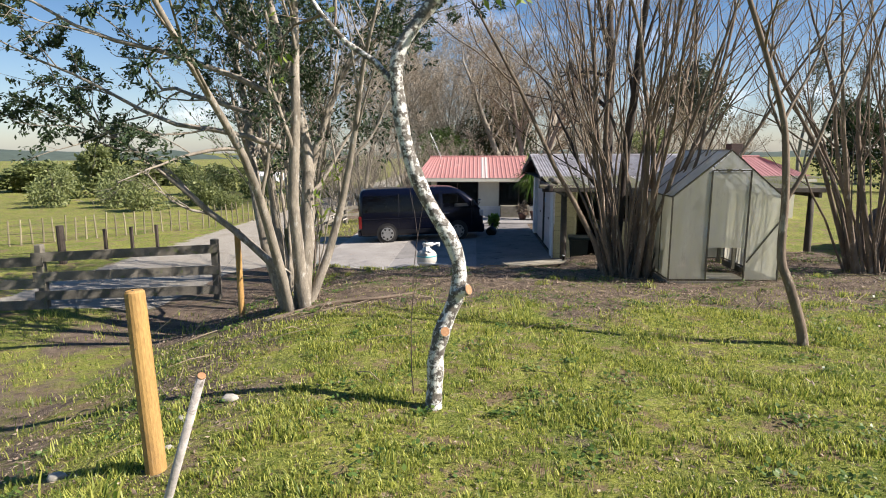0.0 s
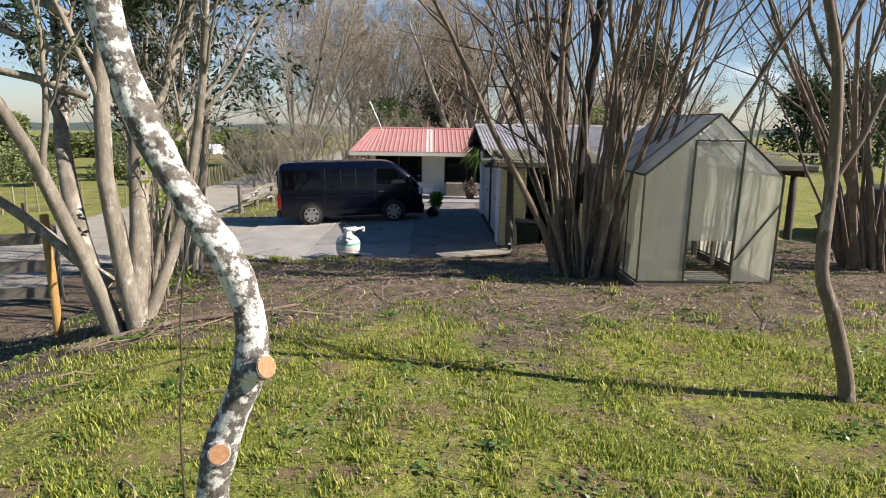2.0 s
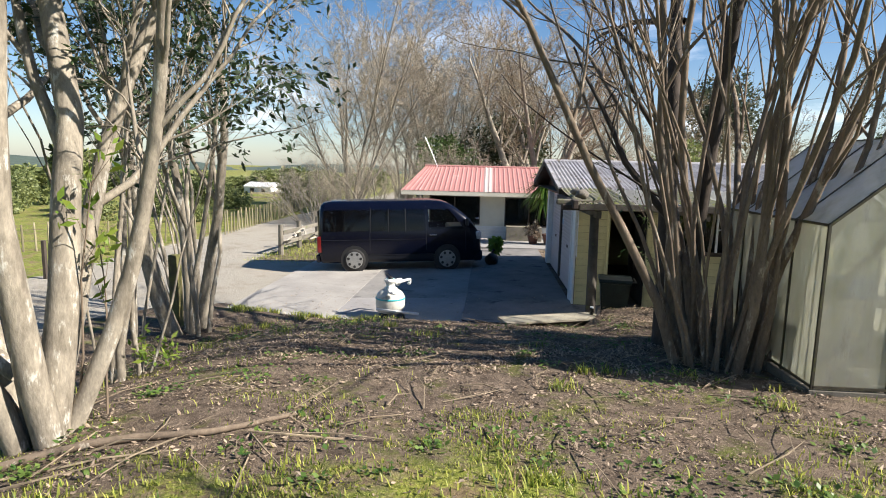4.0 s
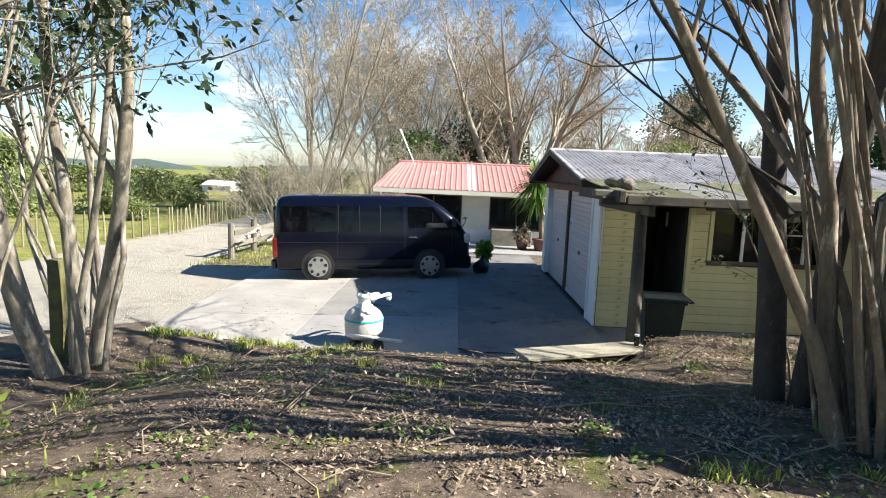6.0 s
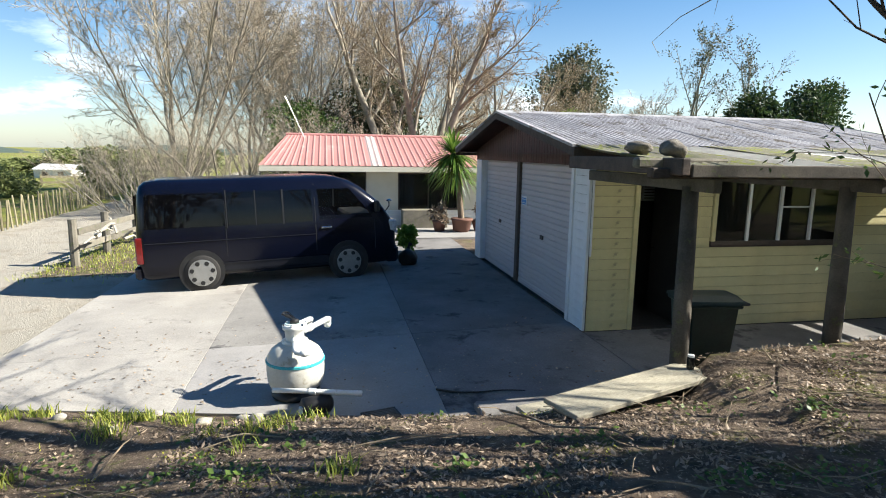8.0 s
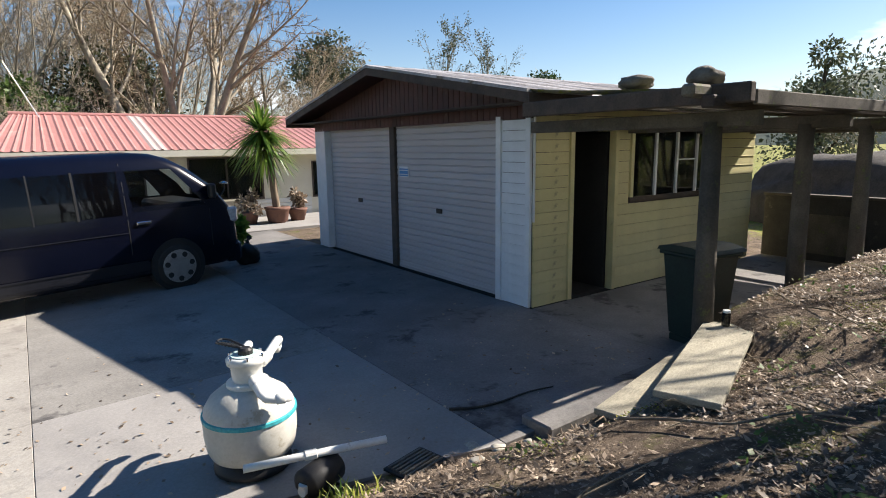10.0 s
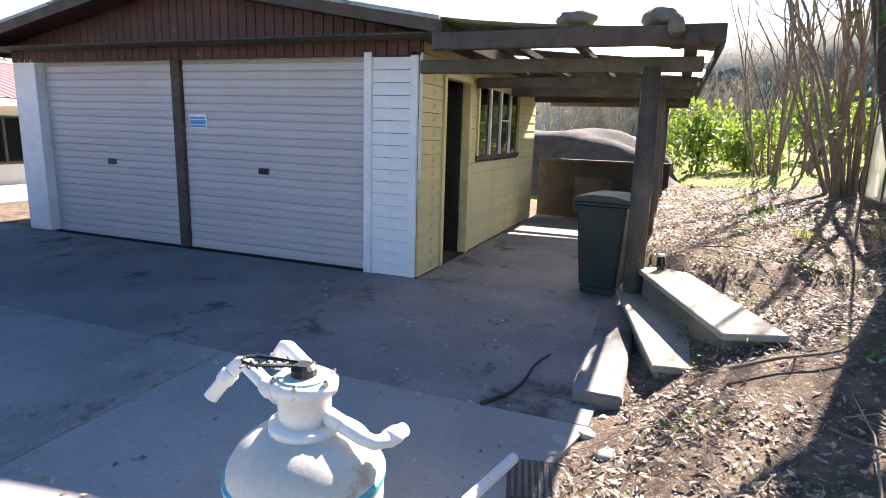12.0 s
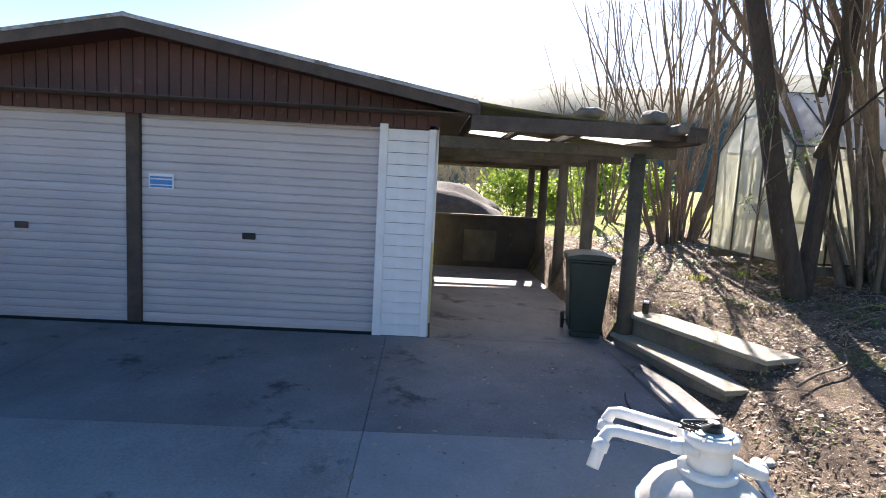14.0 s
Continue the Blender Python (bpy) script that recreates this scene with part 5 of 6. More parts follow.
class Growth:
    """Stems, limbs, twigs and leaves of one tree."""
    def __init__(self, seed, kids, ratio, spread, wobble, lift, segs, sides, start=(.3, .3, .2, .1), thin=.55, taper=.35, least=.0035):
        self.r = random.Random(seed)
        self.kids, self.ratio, self.spread, self.wobble, self.lift = kids, ratio, spread, wobble, lift
        self.segs, self.sides, self.start, self.thin, self.taper, self.least = segs, sides, start, thin, taper, least
        self.wood = [([], []), ([], [])]
        self.tips = []

    def rand(self):
        r = self.r
        return Vector((r.gauss(0, 1), r.gauss(0, 1), r.gauss(0, 1)))

    def stem(self, pts, rad, level):
        V, F = self.wood[0 if level < 2 else 1]
        add_tube(V, F, pts, rad, self.sides[level])
        length = sum((b - a).length for a, b in zip(pts, pts[1:]))
        self.sprout(pts, rad, length, level)

    def limb(self, p, d, length, r, level):
        n = self.segs[level]
        pts, rad = [p.copy()], [r]
        for i in range(n):
            d = (d + self.rand() * self.wobble[level] + Vector((0, 0, self.lift[min(level, len(self.lift) - 1)]))).normalized()
            p = p + d * (length / n)
            pts.append(p)
            rad.append(r * (1 - (1 - self.taper) * (i + 1) / n))
        V, F = self.wood[0 if level < 2 else 1]
        add_tube(V, F, pts, rad, self.sides[level])
        self.sprout(pts, rad, length, level)

    def sprout(self, pts, rad, length, level):
        if level >= len(self.kids):
            self.tips.append((pts[-1], (pts[-1] - pts[-2]).normalized(), pts))
            return
        for k in range(self.kids[level]):
            t = self.start[level] + (1 - self.start[level]) * (k + self.r.random()) / self.kids[level]
            t = min(t, .999) * (len(pts) - 1)
            i = int(t)
            p = pts[i].lerp(pts[i + 1], t - i)
            axis = (pts[i + 1] - pts[i]).normalized()
            out = self.rand()
            out = (out - axis * out.dot(axis)).normalized()
            a = self.spread[level] * self.r.uniform(.6, 1.3)
            d = axis * math.cos(a) + out * math.sin(a)
            rr = max(rad[i] * self.thin, self.least)
            self.limb(p, d, length * self.ratio[level] * self.r.uniform(.6, 1.15) * (1 - .35 * t / (len(pts) - 1)), rr, level + 1)

    def leaves(self, per, size, droop=.3, keep=lambda p: True, aspect=.38, scatter=.12):
        V, F = [], []
        r = self.r
        for tip, d, pts in self.tips:
            if not keep(tip):
                continue
            for _ in range(per):
                t = r.uniform(.2, 1) * (len(pts) - 1)
                i = min(int(t), len(pts) - 2)
                p = pts[i].lerp(pts[i + 1], t - i) + self.rand() * scatter * size * 3
                a = (d + self.rand() * .7 + Vector((0, 0, -droop))).normalized()
                w = a.cross(self.rand()).normalized()
                s = size * r.uniform(.6, 1.3)
                b = len(V)
                V += [tuple(p), tuple(p + a * s * .45 + w * s * aspect * .5), tuple(p + a * s), tuple(p + a * s * .45 - w * s * aspect * .5)]
                F.append((b, b + 1, b + 2, b + 3))
        return V, F


def tree_of(name, at, g, bark, twig, label, category="tree", leaves=None, leaf=None, group=""):
    t = thing(name, at, label, category, group)
    part("trunk", raw_mesh("trunk", *g.wood[0], bark, True), None, t)
    if g.wood[1][0]:
        part("crown", raw_mesh("crown", *g.wood[1], twig, True), None, t)
    if leaves and leaves[0]:
        part("foliage", raw_mesh("foliage", *leaves, leaf), None, t)
    return t


def path(points):
    """A smoothed path through a few points."""
    P = [Vector(p) for p in points]
    out = []
    for i in range(len(P) - 1):
        a, b, c, d = P[max(i - 1, 0)], P[i], P[i + 1], P[min(i + 2, len(P) - 1)]
        for t in (0, .33, .67):
            out.append(.5 * ((2 * b) + (c - a) * t + (2 * a - 5 * b + 4 * c - d) * t * t + (3 * b - a - 3 * c + d) * t ** 3))
    out.append(P[-1])
    return out


# crooked lichen-covered tree on the lawn
g = Growth(3, (3, 5, 4), (.35, .5, .5), (.7, .7, .6), (.1, .15, .2, .25), (.06, .05, .0, 0), (8, 6, 5, 3), (14, 8, 5, 3), start=(.75, .3, .2, .2), taper=.4)
ts = path(((0.000, 0, -0.117), (0.023, 0, 0.234), (0.035, .0, 0.491), (0.105, 0, 0.772), (0.234, .02, 1.111), (0.199, .02, 1.462), (-0.047, .03, 1.895), (-0.199, .04, 2.281), (-0.281, .05, 2.749), (-0.269, .06, 3.100), (-0.023, .08, 3.451), (0.257, .1, 3.802), (0.526, .2, 4.563), (0.702, .3, 5.616)))
n = len(ts)
g.stem(ts, [.10 if i == 0 else .077 - .030 * i / n + .006 * math.sin(i * 1.7) for i in range(n)], 0)
g.limb(Vector((-.28, .05, 2.8)), Vector((-.5, 0, .8)), 1.8, .03, 1)
front_tree = tree_of("tree", (-2.70, -12.38, ground_z(-2.70, -12.38)), g, bark_lichen, bark_brown, "slender crooked tree with white lichen bark and cut stubs", leaves=g.leaves(3, .10, .4), leaf=leaf_bright)
for p, d, r in (((.20, .0, 1.07), (.12, -.07, .05), .05), ((.08, -.02, .73), (.04, -.085, .02), .046)):
    a, b = Vector(p), Vector(p) + Vector(d)
    stub = part("stub", tube(bmesh.new(), [a, b], [r * 1.15, r], 12), bark_lichen, front_tree)
    part("cut_face", tube(bmesh.new(), [b, b + Vector(d).normalized() * .004], r * .9, 12), cut_wood, stub, "orange-brown sawn face")
g = Growth(31, (2,), (.5,), (.4,), (.06, .1), (.05, .05), (8, 5), (5, 4), start=(.4,))
g.limb(Vector((0, 0, 0)), Vector((-.1, 0, 1)), 1.9, .006, 0)
tree_of("sapling", (-2.9, -12.1, ground_z(-2.9, -12.1)), g, bark_dark, bark_dark, "thin bare sapling beside the lichen tree", "sapling")

# slim leaning tree
g = Growth(8, (6, 5, 4), (.45, .5, .5), (.8, .7, .7), (.08, .14, .2, .2), (.03, .05, .0, 0), (8, 7, 5, 3), (10, 6, 4, 3), start=(.42, .3, .2, .2))
ts = path(((.05, 0, -.1), (-.02, 0, .25), (-.2, 0, .75), (-.29, .05, 1.05), (-.28, .1, 1.7), (-.33, .1, 2.3), (-.42, .1, 2.75), (-.70, .1, 3.5), (-.98, .1, 4.3), (-1.2, .2, 6.0)))
g.stem(ts, [.062 - .045 * i / len(ts) for i in range(len(ts))], 0)
tree_of("tree", (1.54, -10.49, ground_z(1.54, -10.49)), g, bark_brown, twig_tan, "slim leaning bare tree on the lawn")


def coppice(seed, count, height, radius, lean, thick, kids=(5, 5, 3), lift=.05, ratio=(.42, .5, .5)):
    g = Growth(seed, kids, ratio, (.5, .6, .6), (.10, .13, .18, .2), (lift, .06, .03, 0), (9, 6, 3, 1), (8, 5, 3, 3), start=(.35, .25, .2, .2), thin=.5, taper=.22)
    r = g.r
    for k in range(count):
        a = 2 * math.pi * (k + r.random() * .8) / count
        q = math.sqrt(r.random()) * radius
        p = Vector((math.cos(a) * q, math.sin(a) * q, -.1))
        out = lean * (q / radius + .15) * r.uniform(.6, 1.25)
        d = Vector((math.cos(a) * out + r.gauss(0, .05), math.sin(a) * out + r.gauss(0, .05), 1)).normalized()
        g.limb(p, d, height * r.uniform(.7, 1.1), thick * (.35 + .95 * r.random() ** 1.7), 0)
    return g


g = coppice(12, 46, 8.2, .50, .31, .052, kids=(6, 4, 2), lift=.005)
tree_of("hazel_clump", (.78, -5.62, ground_z(.78, -5.62)), g, bark_brown, twig_tan, "bare many-stemmed hazel clump beside the greenhouse", "tree")
g = Growth(21, (6, 5, 3), (.42, .5, .5), (.6, .65, .6), (.04, .10, .16, .2), (.02, .05, .03, 0), (9, 6, 4, 2), (12, 6, 4, 3), start=(.4, .25, .2, .2), thin=.5, taper=.3)
g.limb(Vector((-.06, .06, -.1)), Vector((.03, .2, 1)).normalized(), 9.2, .14, 0)
g.limb(Vector((.12, -.1, -.1)), Vector((.05, -.03, 1)).normalized(), 9.0, .11, 0)
g.limb(Vector((-.08, .05, 1.7)), Vector((-.75, .05, .72)).normalized(), 2.9, .055, 1)
g.limb(Vector((-.08, .0, 1.9)), Vector((-.95, -.1, .42)).normalized(), 2.8, .018, 1)
g.limb(Vector((.05, .5, 4.3)), Vector((-.35, .85, .35)).normalized(), 3.8, .05, 1)
g.limb(Vector((.1, .7, 5.0)), Vector((.1, .9, .45)).normalized(), 3.6, .045, 1)
g.limb(Vector((.0, .05, 2.4)), Vector((-.6, .3, .8)).normalized(), 3.0, .04, 1)
tree_of("tree", (.62, -4.45, ground_z(.62, -4.45)), g, bark_dark, bark_dark, "dark twin-trunked bare tree at the edge of the bank", "tree", leaves=g.leaves(1, .07, .4, keep=lambda p: p.z < 3.2), leaf=leaf_dark)
g = coppice(14, 40, 7.0, .55, .34, .05, kids=(4, 3, 2))
clump = tree_of("hazel_clump", (5.9, -5.2, ground_z(5.9, -5.2)), g, bark_brown, twig_tan, "bare many-stemmed hazel clump behind the greenhouse", "tree")
g = coppice(15, 18, 6.0, .8, .34, .045, kids=(4, 3, 2))
clump = tree_of("hazel_clump", (10.4, -4.6, ground_z(10.4, -4.6)), g, bark_brown, twig_tan, "bare hazel clump beyond the greenhouse", "tree")

# evergreen with pale stems beside the gravel
g = Growth(40, (7, 6, 5), (.5, .5, .45), (.55, .7, .7), (.085, .13, .18, .2), (.02, .03, .0, -.03), (11, 8, 5, 3), (10, 6, 4, 3), start=(.3, .25, .2, .2), thin=.5, taper=.22)
for x, y, dx, dy, l, r in ((-.12, 0, -.22, .05, 6.6, .12), (.08, .02, .08, .1, 7.2, .13), (.18, -.06, .02, -.06, 7.0, .11), (0, .12, -.05, .25, 6.5, .10), (-.05, -.1, -.12, -.12, 6.2, .09), (.12, .1, .3, .1, 5.6, .08)):
    g.limb(Vector((x, y, -.1)), Vector((dx, dy, 1)).normalized(), l, r, 0)
g.limb(Vector((-.1, -.02, .55)), Vector((-.85, -.05, .75)), 4.4, .07, 0)
g.limb(Vector((-.15, 0, 2.6)), Vector((-1, -.1, .35)), 4.2, .05, 1)
g.limb(Vector((-.2, 0, 3.0)), Vector((-1, .3, .5)), 4.6, .05, 1)
g.limb(Vector((-.2, -.1, 3.4)), Vector((-1, -.4, .5)), 4.6, .05, 1)
tree_of("tree", (-5.25, -8.2, ground_z(-5.25, -8.2)), g, bark_pale, bark_pale, "many-stemmed evergreen tree with pale smooth bark", leaves=g.leaves(27, .082, .35, keep=lambda p: p.z > 2.4 and (p.x < .3 or p.z > 4.2)), leaf=leaf_dark)
g = coppice(44, 9, 6.5, .28, .16, .045, kids=(6, 5, 3))
g.limb(Vector((.1, .2, 2.3)), Vector((.55, .8, .28)).normalized(), 2.3, .017, 1)
g.limb(Vector((.1, .1, 2.7)), Vector((.75, .5, .35)).normalized(), 2.0, .014, 1)
g.limb(Vector((.05, .2, 2.9)), Vector((.3, .9, .4)).normalized(), 2.1, .014, 1)
pale = tree_of("tree", (-5.85, -6.2, ground_z(-5.85, -6.2)), g, bark_pale, bark_pale, "slim many-stemmed tree with pale bark", leaves=g.leaves(5, .11, .5, keep=lambda p: p.z > 2.2), leaf=leaf_dark)
g = coppice(47, 6, 7.5, .3, .22, .12, kids=(6, 6, 4))
tree_of("tree", (-6.62, -3.2, ground_z(-6.62, -3.2)), g, bark_pale, bark_pale, "pale many-stemmed tree with hanging dark leaves", leaves=g.leaves(11, .088, .6, keep=lambda p: p.z > 1.9), leaf=leaf_dark)
g = coppice(49, 9, 6.5, .35, .2, .06, kids=(6, 5, 3))
tree_of("tree", (-7.6, -1.7, ground_z(-7.6, -1.7)), g, bark_pale, bark_pale, "slim pale-stemmed tree at the corner of the gravel", leaves=g.leaves(2, .12, .5, keep=lambda p: p.z > 2.2), leaf=leaf_mid)
for sx, sy, sz, n_, l_ in ((-5.05, -8.0, 1.55, 26, .5), (-5.0, -7.75, .95, 22, .45), (-5.35, -6.1, .1, 40, .55)):
    g = Growth(int(sz * 100), (4,), (.5,), (.6,), (.08, .12), (.02, -.02), (6, 4), (4, 3), start=(.3,), least=.002)
    for k in range(max(4, n_ // 5)):
        a = g.r.uniform(0, 6.28)
        g.limb(Vector((0, 0, 0)), Vector((math.cos(a), math.sin(a), .7)).normalized(), l_ * g.r.uniform(.6, 1.1), .005, 0)
    if sz < .5:
        tree_of("low_shrub", (sx, sy, ground_z(sx, sy)), g, bark_brown, bark_brown, "low shrub with bright green leaves at the foot of the trees", "shrub", leaves=g.leaves(4, .10, .3), leaf=leaf_bright)
    else:
        f = Growth(int(sz * 50), (5,), (.35,), (.5,), (.06, .1), (.08, .02), (7, 4), (5, 3), start=(.55,), least=.002)
        f.limb(Vector((0, 0, -.05)), Vector((.05, 0, 1)), sz + .7, .012, 0)
        tree_of("sapling", (sx, sy, ground_z(sx, sy)), f, bark_brown, bark_brown, "young evergreen sapling with bright green leaves", "sapling", leaves=f.leaves(8, .11, .2), leaf=leaf_bright)
g = Growth(58, (7, 4), (.45, .45), (.7, .6), (.07, .12, .15), (.03, .0, -.02), (8, 5, 3), (6, 4, 3), start=(.35, .2), least=.002)
g.limb(Vector((0, 0, -.05)), Vector((-.12, .05, 1)).normalized(), 2.5, .014, 0)
tree_of("sapling", (1.0, -3.98, ground_z(1.0, -3.98)), g, bark_brown, bark_brown, "spindly young evergreen beside the greenhouse", "sapling", leaves=g.leaves(6, .06, .2), leaf=leaf_mid)
ob = thing("gate_post", (-7.1, -2.9, ground_z(-7.1, -2.9)), "mossy old timber post under the pale tree", "post")
part("post", boxed(-.08, -.08, -.2, .08, .08, 1.25, bevel=.015), shade("mossy_post", (.20, .20, .06), (.12, .10, .06), 5, .9, .4, 40), ob)


def bare_tree(seed, height, stems, kids, lift, spread, lean, thick):
    g = Growth(seed, kids, (.5, .5, .5, .5), spread, (.05, .09, .13, .18, .2), lift, (8, 6, 3, 2, 1), (7, 5, 3, 3, 3), start=(.22, .2, .15, .1), thin=.5, taper=.2, least=.013)
    for k in range(stems):
        a = 2 * math.pi * k / stems + g.r.random()
        g.limb(Vector((.2 * math.cos(a), .2 * math.sin(a), -.2)), Vector((lean * math.cos(a), lean * math.sin(a), 1)).normalized(), height * g.r.uniform(.75, 1.0), thick * g.r.uniform(.7, 1.1), 0)
    return g


poplar = tree_of("bare_tree", (-10.2, 22.5, -.25), bare_tree(60, 13, 7, (11, 9, 7, 3), (.05, .05, .04, .02), (.62, .6, .65, .7), .42, .11), bark_far, twig_far, "tall bare grey-tan tree behind the lane", "tree", group="bare trees behind the house")
willow = tree_of("bare_tree", (1.0, 22.6, -.2), bare_tree(63, 11.5, 5, (10, 9, 8, 4), (.02, .03, .02, .0), (.75, .7, .7, .7), .50, .30), bark_far, twig_tan, "spreading bare willow behind the house", "tree", group="bare trees behind the house")
for k, (x, y, s, turn) in enumerate(((-5.6, 27, .95, 40), (-3.0, 33, 1.05, 100), (3.5, 36, 1.0, 280), (-8.5, 34, 1.05, 330))):
    c = copy_thing(poplar, pose(x, y, -.25, 0, 0, turn))
    c.scale = (s, s, s)
for x, y, s, turn in ((8.0, 29, .72, 70), (12.5, 33, .62, 150), (17, 30, .6, 220)):
    c = copy_thing(willow, pose(x, y, -.2, 0, 0, turn))
    c.scale = (s, s, s)


shrub = tree_of("bare_shrub", (-7.5, 17.5, -.25), coppice(66, 24, 3.8, 1.2, .95, .045, kids=(8, 7, 5)), bark_far, twig_far, "tangled bare grey-tan shrub beyond the van", "shrub", group="bare shrubs")
for x, y, s, turn in ((-9.6, 18.5, 1.0, 50), (-11.4, 19, .8, 110), (-5.2, 19.0, 1.1, 170), (-12.0, 23, .9, 230), (-2.5, 20.5, 1.1, 290), (5.5, 22, 1.15, 20), (11.5, 22, 1.2, 80)):
    c = copy_thing(shrub, pose(x, y, -.25, 0, 0, turn))
    c.scale = (s, s, s)


def leafy_mass(seed, radius, height, count, size, leafmat, bark, name, label, at, category="tree", lumps=9, low=.1, group=""):
    """A crown of many small leaves in uneven lumps on a trunk with limbs."""
    r = random.Random(seed)
    V, F = [], []
    wood = ([], [])
    centres = []
    for k in range(lumps):
        a = r.uniform(0, 6.28)
        q = radius * math.sqrt(r.random()) * .8
        z = height * (low + (1 - low) * r.uniform(.12, .86))
        s = radius * r.uniform(.32, .6) * (1.15 - .5 * z / height)
        centres.append((Vector((q * math.cos(a) * (1.1 - .6 * z / height), q * math.sin(a) * (1.1 - .6 * z / height), z)), s))
    add_tube(*wood, [Vector((0, 0, -.2)), Vector((.05, .05, height * .4)), Vector((0, .1, height * .8))], [height * .022, height * .016, height * .006], 7)
    for c, s in centres:
        add_tube(*wood, [Vector((0, 0, c.z * .45)), c * .6 + Vector((0, 0, c.z * .15)), c], [height * .010, height * .006, height * .003], 5)
    for c, s in centres:
        for _ in range(count // lumps):
            d = Vector((r.gauss(0, 1), r.gauss(0, 1), r.gauss(0, 1))).normalized()
            p = c + d * s * r.uniform(.55, 1.08) * (1 + .35 * noise.noise(d * 2.2 + c))
            if p.z < .02:
                continue
            a = (d + Vector((r.gauss(0, .7), r.gauss(0, .7), r.gauss(0, .7) - .2))).normalized()
            w = a.cross(Vector((r.gauss(0, 1), r.gauss(0, 1), r.gauss(0, 1)))).normalized()
            z = size * r.uniform(.5, 1.4)
            b = len(V)
            V += [tuple(p), tuple(p + a * z * .5 + w * z * .28), tuple(p + a * z), tuple(p + a * z * .5 - w * z * .28)]
            F.append((b, b + 1, b + 2, b + 3))
    t = thing(name, at, label, category, group)
    part("trunk", raw_mesh("trunk", *wood, bark, True), None, t)
    part("crown", raw_mesh("crown", V, F, leafmat), None, t)
    return t


leafy_mass(70, 4.2, 6.6, 13000, .20, leaf_olive, bark_dark, "evergreen_tree", "dark dense evergreen tree behind the house", (-1.0, 27, -.2), lumps=44)
leafy_mass(71, 2.4, 5.4, 6000, .20, leaf_mid, bark_dark, "evergreen_tree", "dark dense evergreen tree behind the house", (-4.4, 23.5, -.2), lumps=20)
leafy_mass(72, 2.2, 5.0, 6000, .20, leaf_hedge, bark_dark, "evergreen_tree", "rounded green tree beyond the house", (9.5, 24.0, -.2), lumps=12)
leafy_mass(73, 5.4, 16.2, 9000, .36, leaf_gum, bark_far, "gum_tree", "tall grey-green gum tree in the distance", (23.2, 56, -1), lumps=20, low=.42)
gum = bare_tree(75, 14.5, 2, (7, 7, 5, 3), (.06, .08, .06, .04), (.5, .55, .6, .6), .12, .20)
thin = tree_of("gum_tree", (30.6, 44, -.5), gum, bark_far, bark_far, "tall thin sparse gum tree in the distance", leaves=gum.leaves(1, .28, .3, keep=lambda p: p.z > 6), leaf=leaf_gum, group="thin gum trees")
c = copy_thing(thin, pose(35.0, 41.5, -.5, 0, 0, 120))
c.scale = (.92, .92, .92)
m1 = leafy_mass(76, 3.0, 8.6, 6000, .28, leaf_dark, bark_dark, "evergreen_tree", "dark round evergreen tree in the distance", (31.5, 30, -.4), lumps=11)
c = copy_thing(m1, pose(27.8, 31.5, -.4, 0, 0, 70))
c.scale = (1.1, 1.1, .95)
c = copy_thing(m1, pose(40.5, 40, -.4, 0, 0, 190))
c.scale = (1.3, 1.3, 1.2)
h = leafy_mass(77, 2.6, 7.0, 6000, .2, leaf_gum, bark_dark, "evergreen_tree", "grey-green evergreen tree beyond the lean-to", (25.5, 7.0, -.1), lumps=14)
# shelter belt and bushes over the paddock
belt = leafy_mass(80, 2.4, 4.6, 3600, .42, leaf_hedge, bark_dark, "hedge_tree", "green shelter-belt tree across the paddock", (-36, 33, -.9), lumps=12, low=.0, group="shelter belt")
hr = random.Random(9)
for k in range(34):
    t = k / 33
    x, y = -88 + 70 * t, 8 + 66 * t
    s = hr.uniform(.75, 1.25)
    c = copy_thing(belt, pose(x + hr.uniform(-2, 2), y + hr.uniform(-2, 2), -1.1, 0, 0, hr.uniform(0, 360)))
    c.scale = (s * 1.15, s * 1.15, s * hr.uniform(.5, .72))
bush = leafy_mass(83, 1.3, 2.3, 2600, .17, leaf_hedge, bark_dark, "bush", "rounded green bush behind the stake fence", (-20.5, 20, -.45), "bush", lumps=10, low=.0, group="paddock bushes")
for x, y, s in ((-22.5, 17, .9), (-17.5, 17, .7), (-22, 24, 1.0), (-26, 20, 1.0), (-19.5, 27, 1.0), (-17.5, 34, 1.2), (-29, 25, 1.2), (-24.5, 31, 1.2), (-32, 22, 1.1), (-36, 27, 1.3), (-27, 33, 1.3), (-13.0, 26, .8)):
    c = copy_thing(bush, pose(x, y, ground_z(x, y), 0, 0, hr.uniform(0, 360)))
    c.scale = (s, s, s * hr.uniform(.85, 1.2))
s1 = leafy_mass(85, 1.0, 1.9, 2600, .13, leaf_bright, bark_dark, "bush", "sunlit bright green bush beyond the lean-to", (12.6, -4.2, .35), "bush", lumps=9, low=.0, group="sunny bushes")
for x, y, s in ((14.5, -3.0, 1.2), (16, -6.5, 1.3), (11.3, -6.8, .8)):
    c = copy_thing(s1, pose(x, y, ground_z(x, y), 0, 0, hr.uniform(0, 360)))
    c.scale = (s, s, s)
shed = thing("white_shed", (-28.5, 55, -1.25), "long white farm shed across the paddock", "shed", turn=-20)
shed.scale = (.5, .7, .72)
part("wall", boxed(-4, -1.6, 0, 4, 1.6, 2.0, bevel=.03), white_paint, shed)
part("roof", prism([(-1.8, 1.98), (0, 2.7), (1.8, 1.98)], -4.2, 4.2, axis="x"), white_paint, shed)
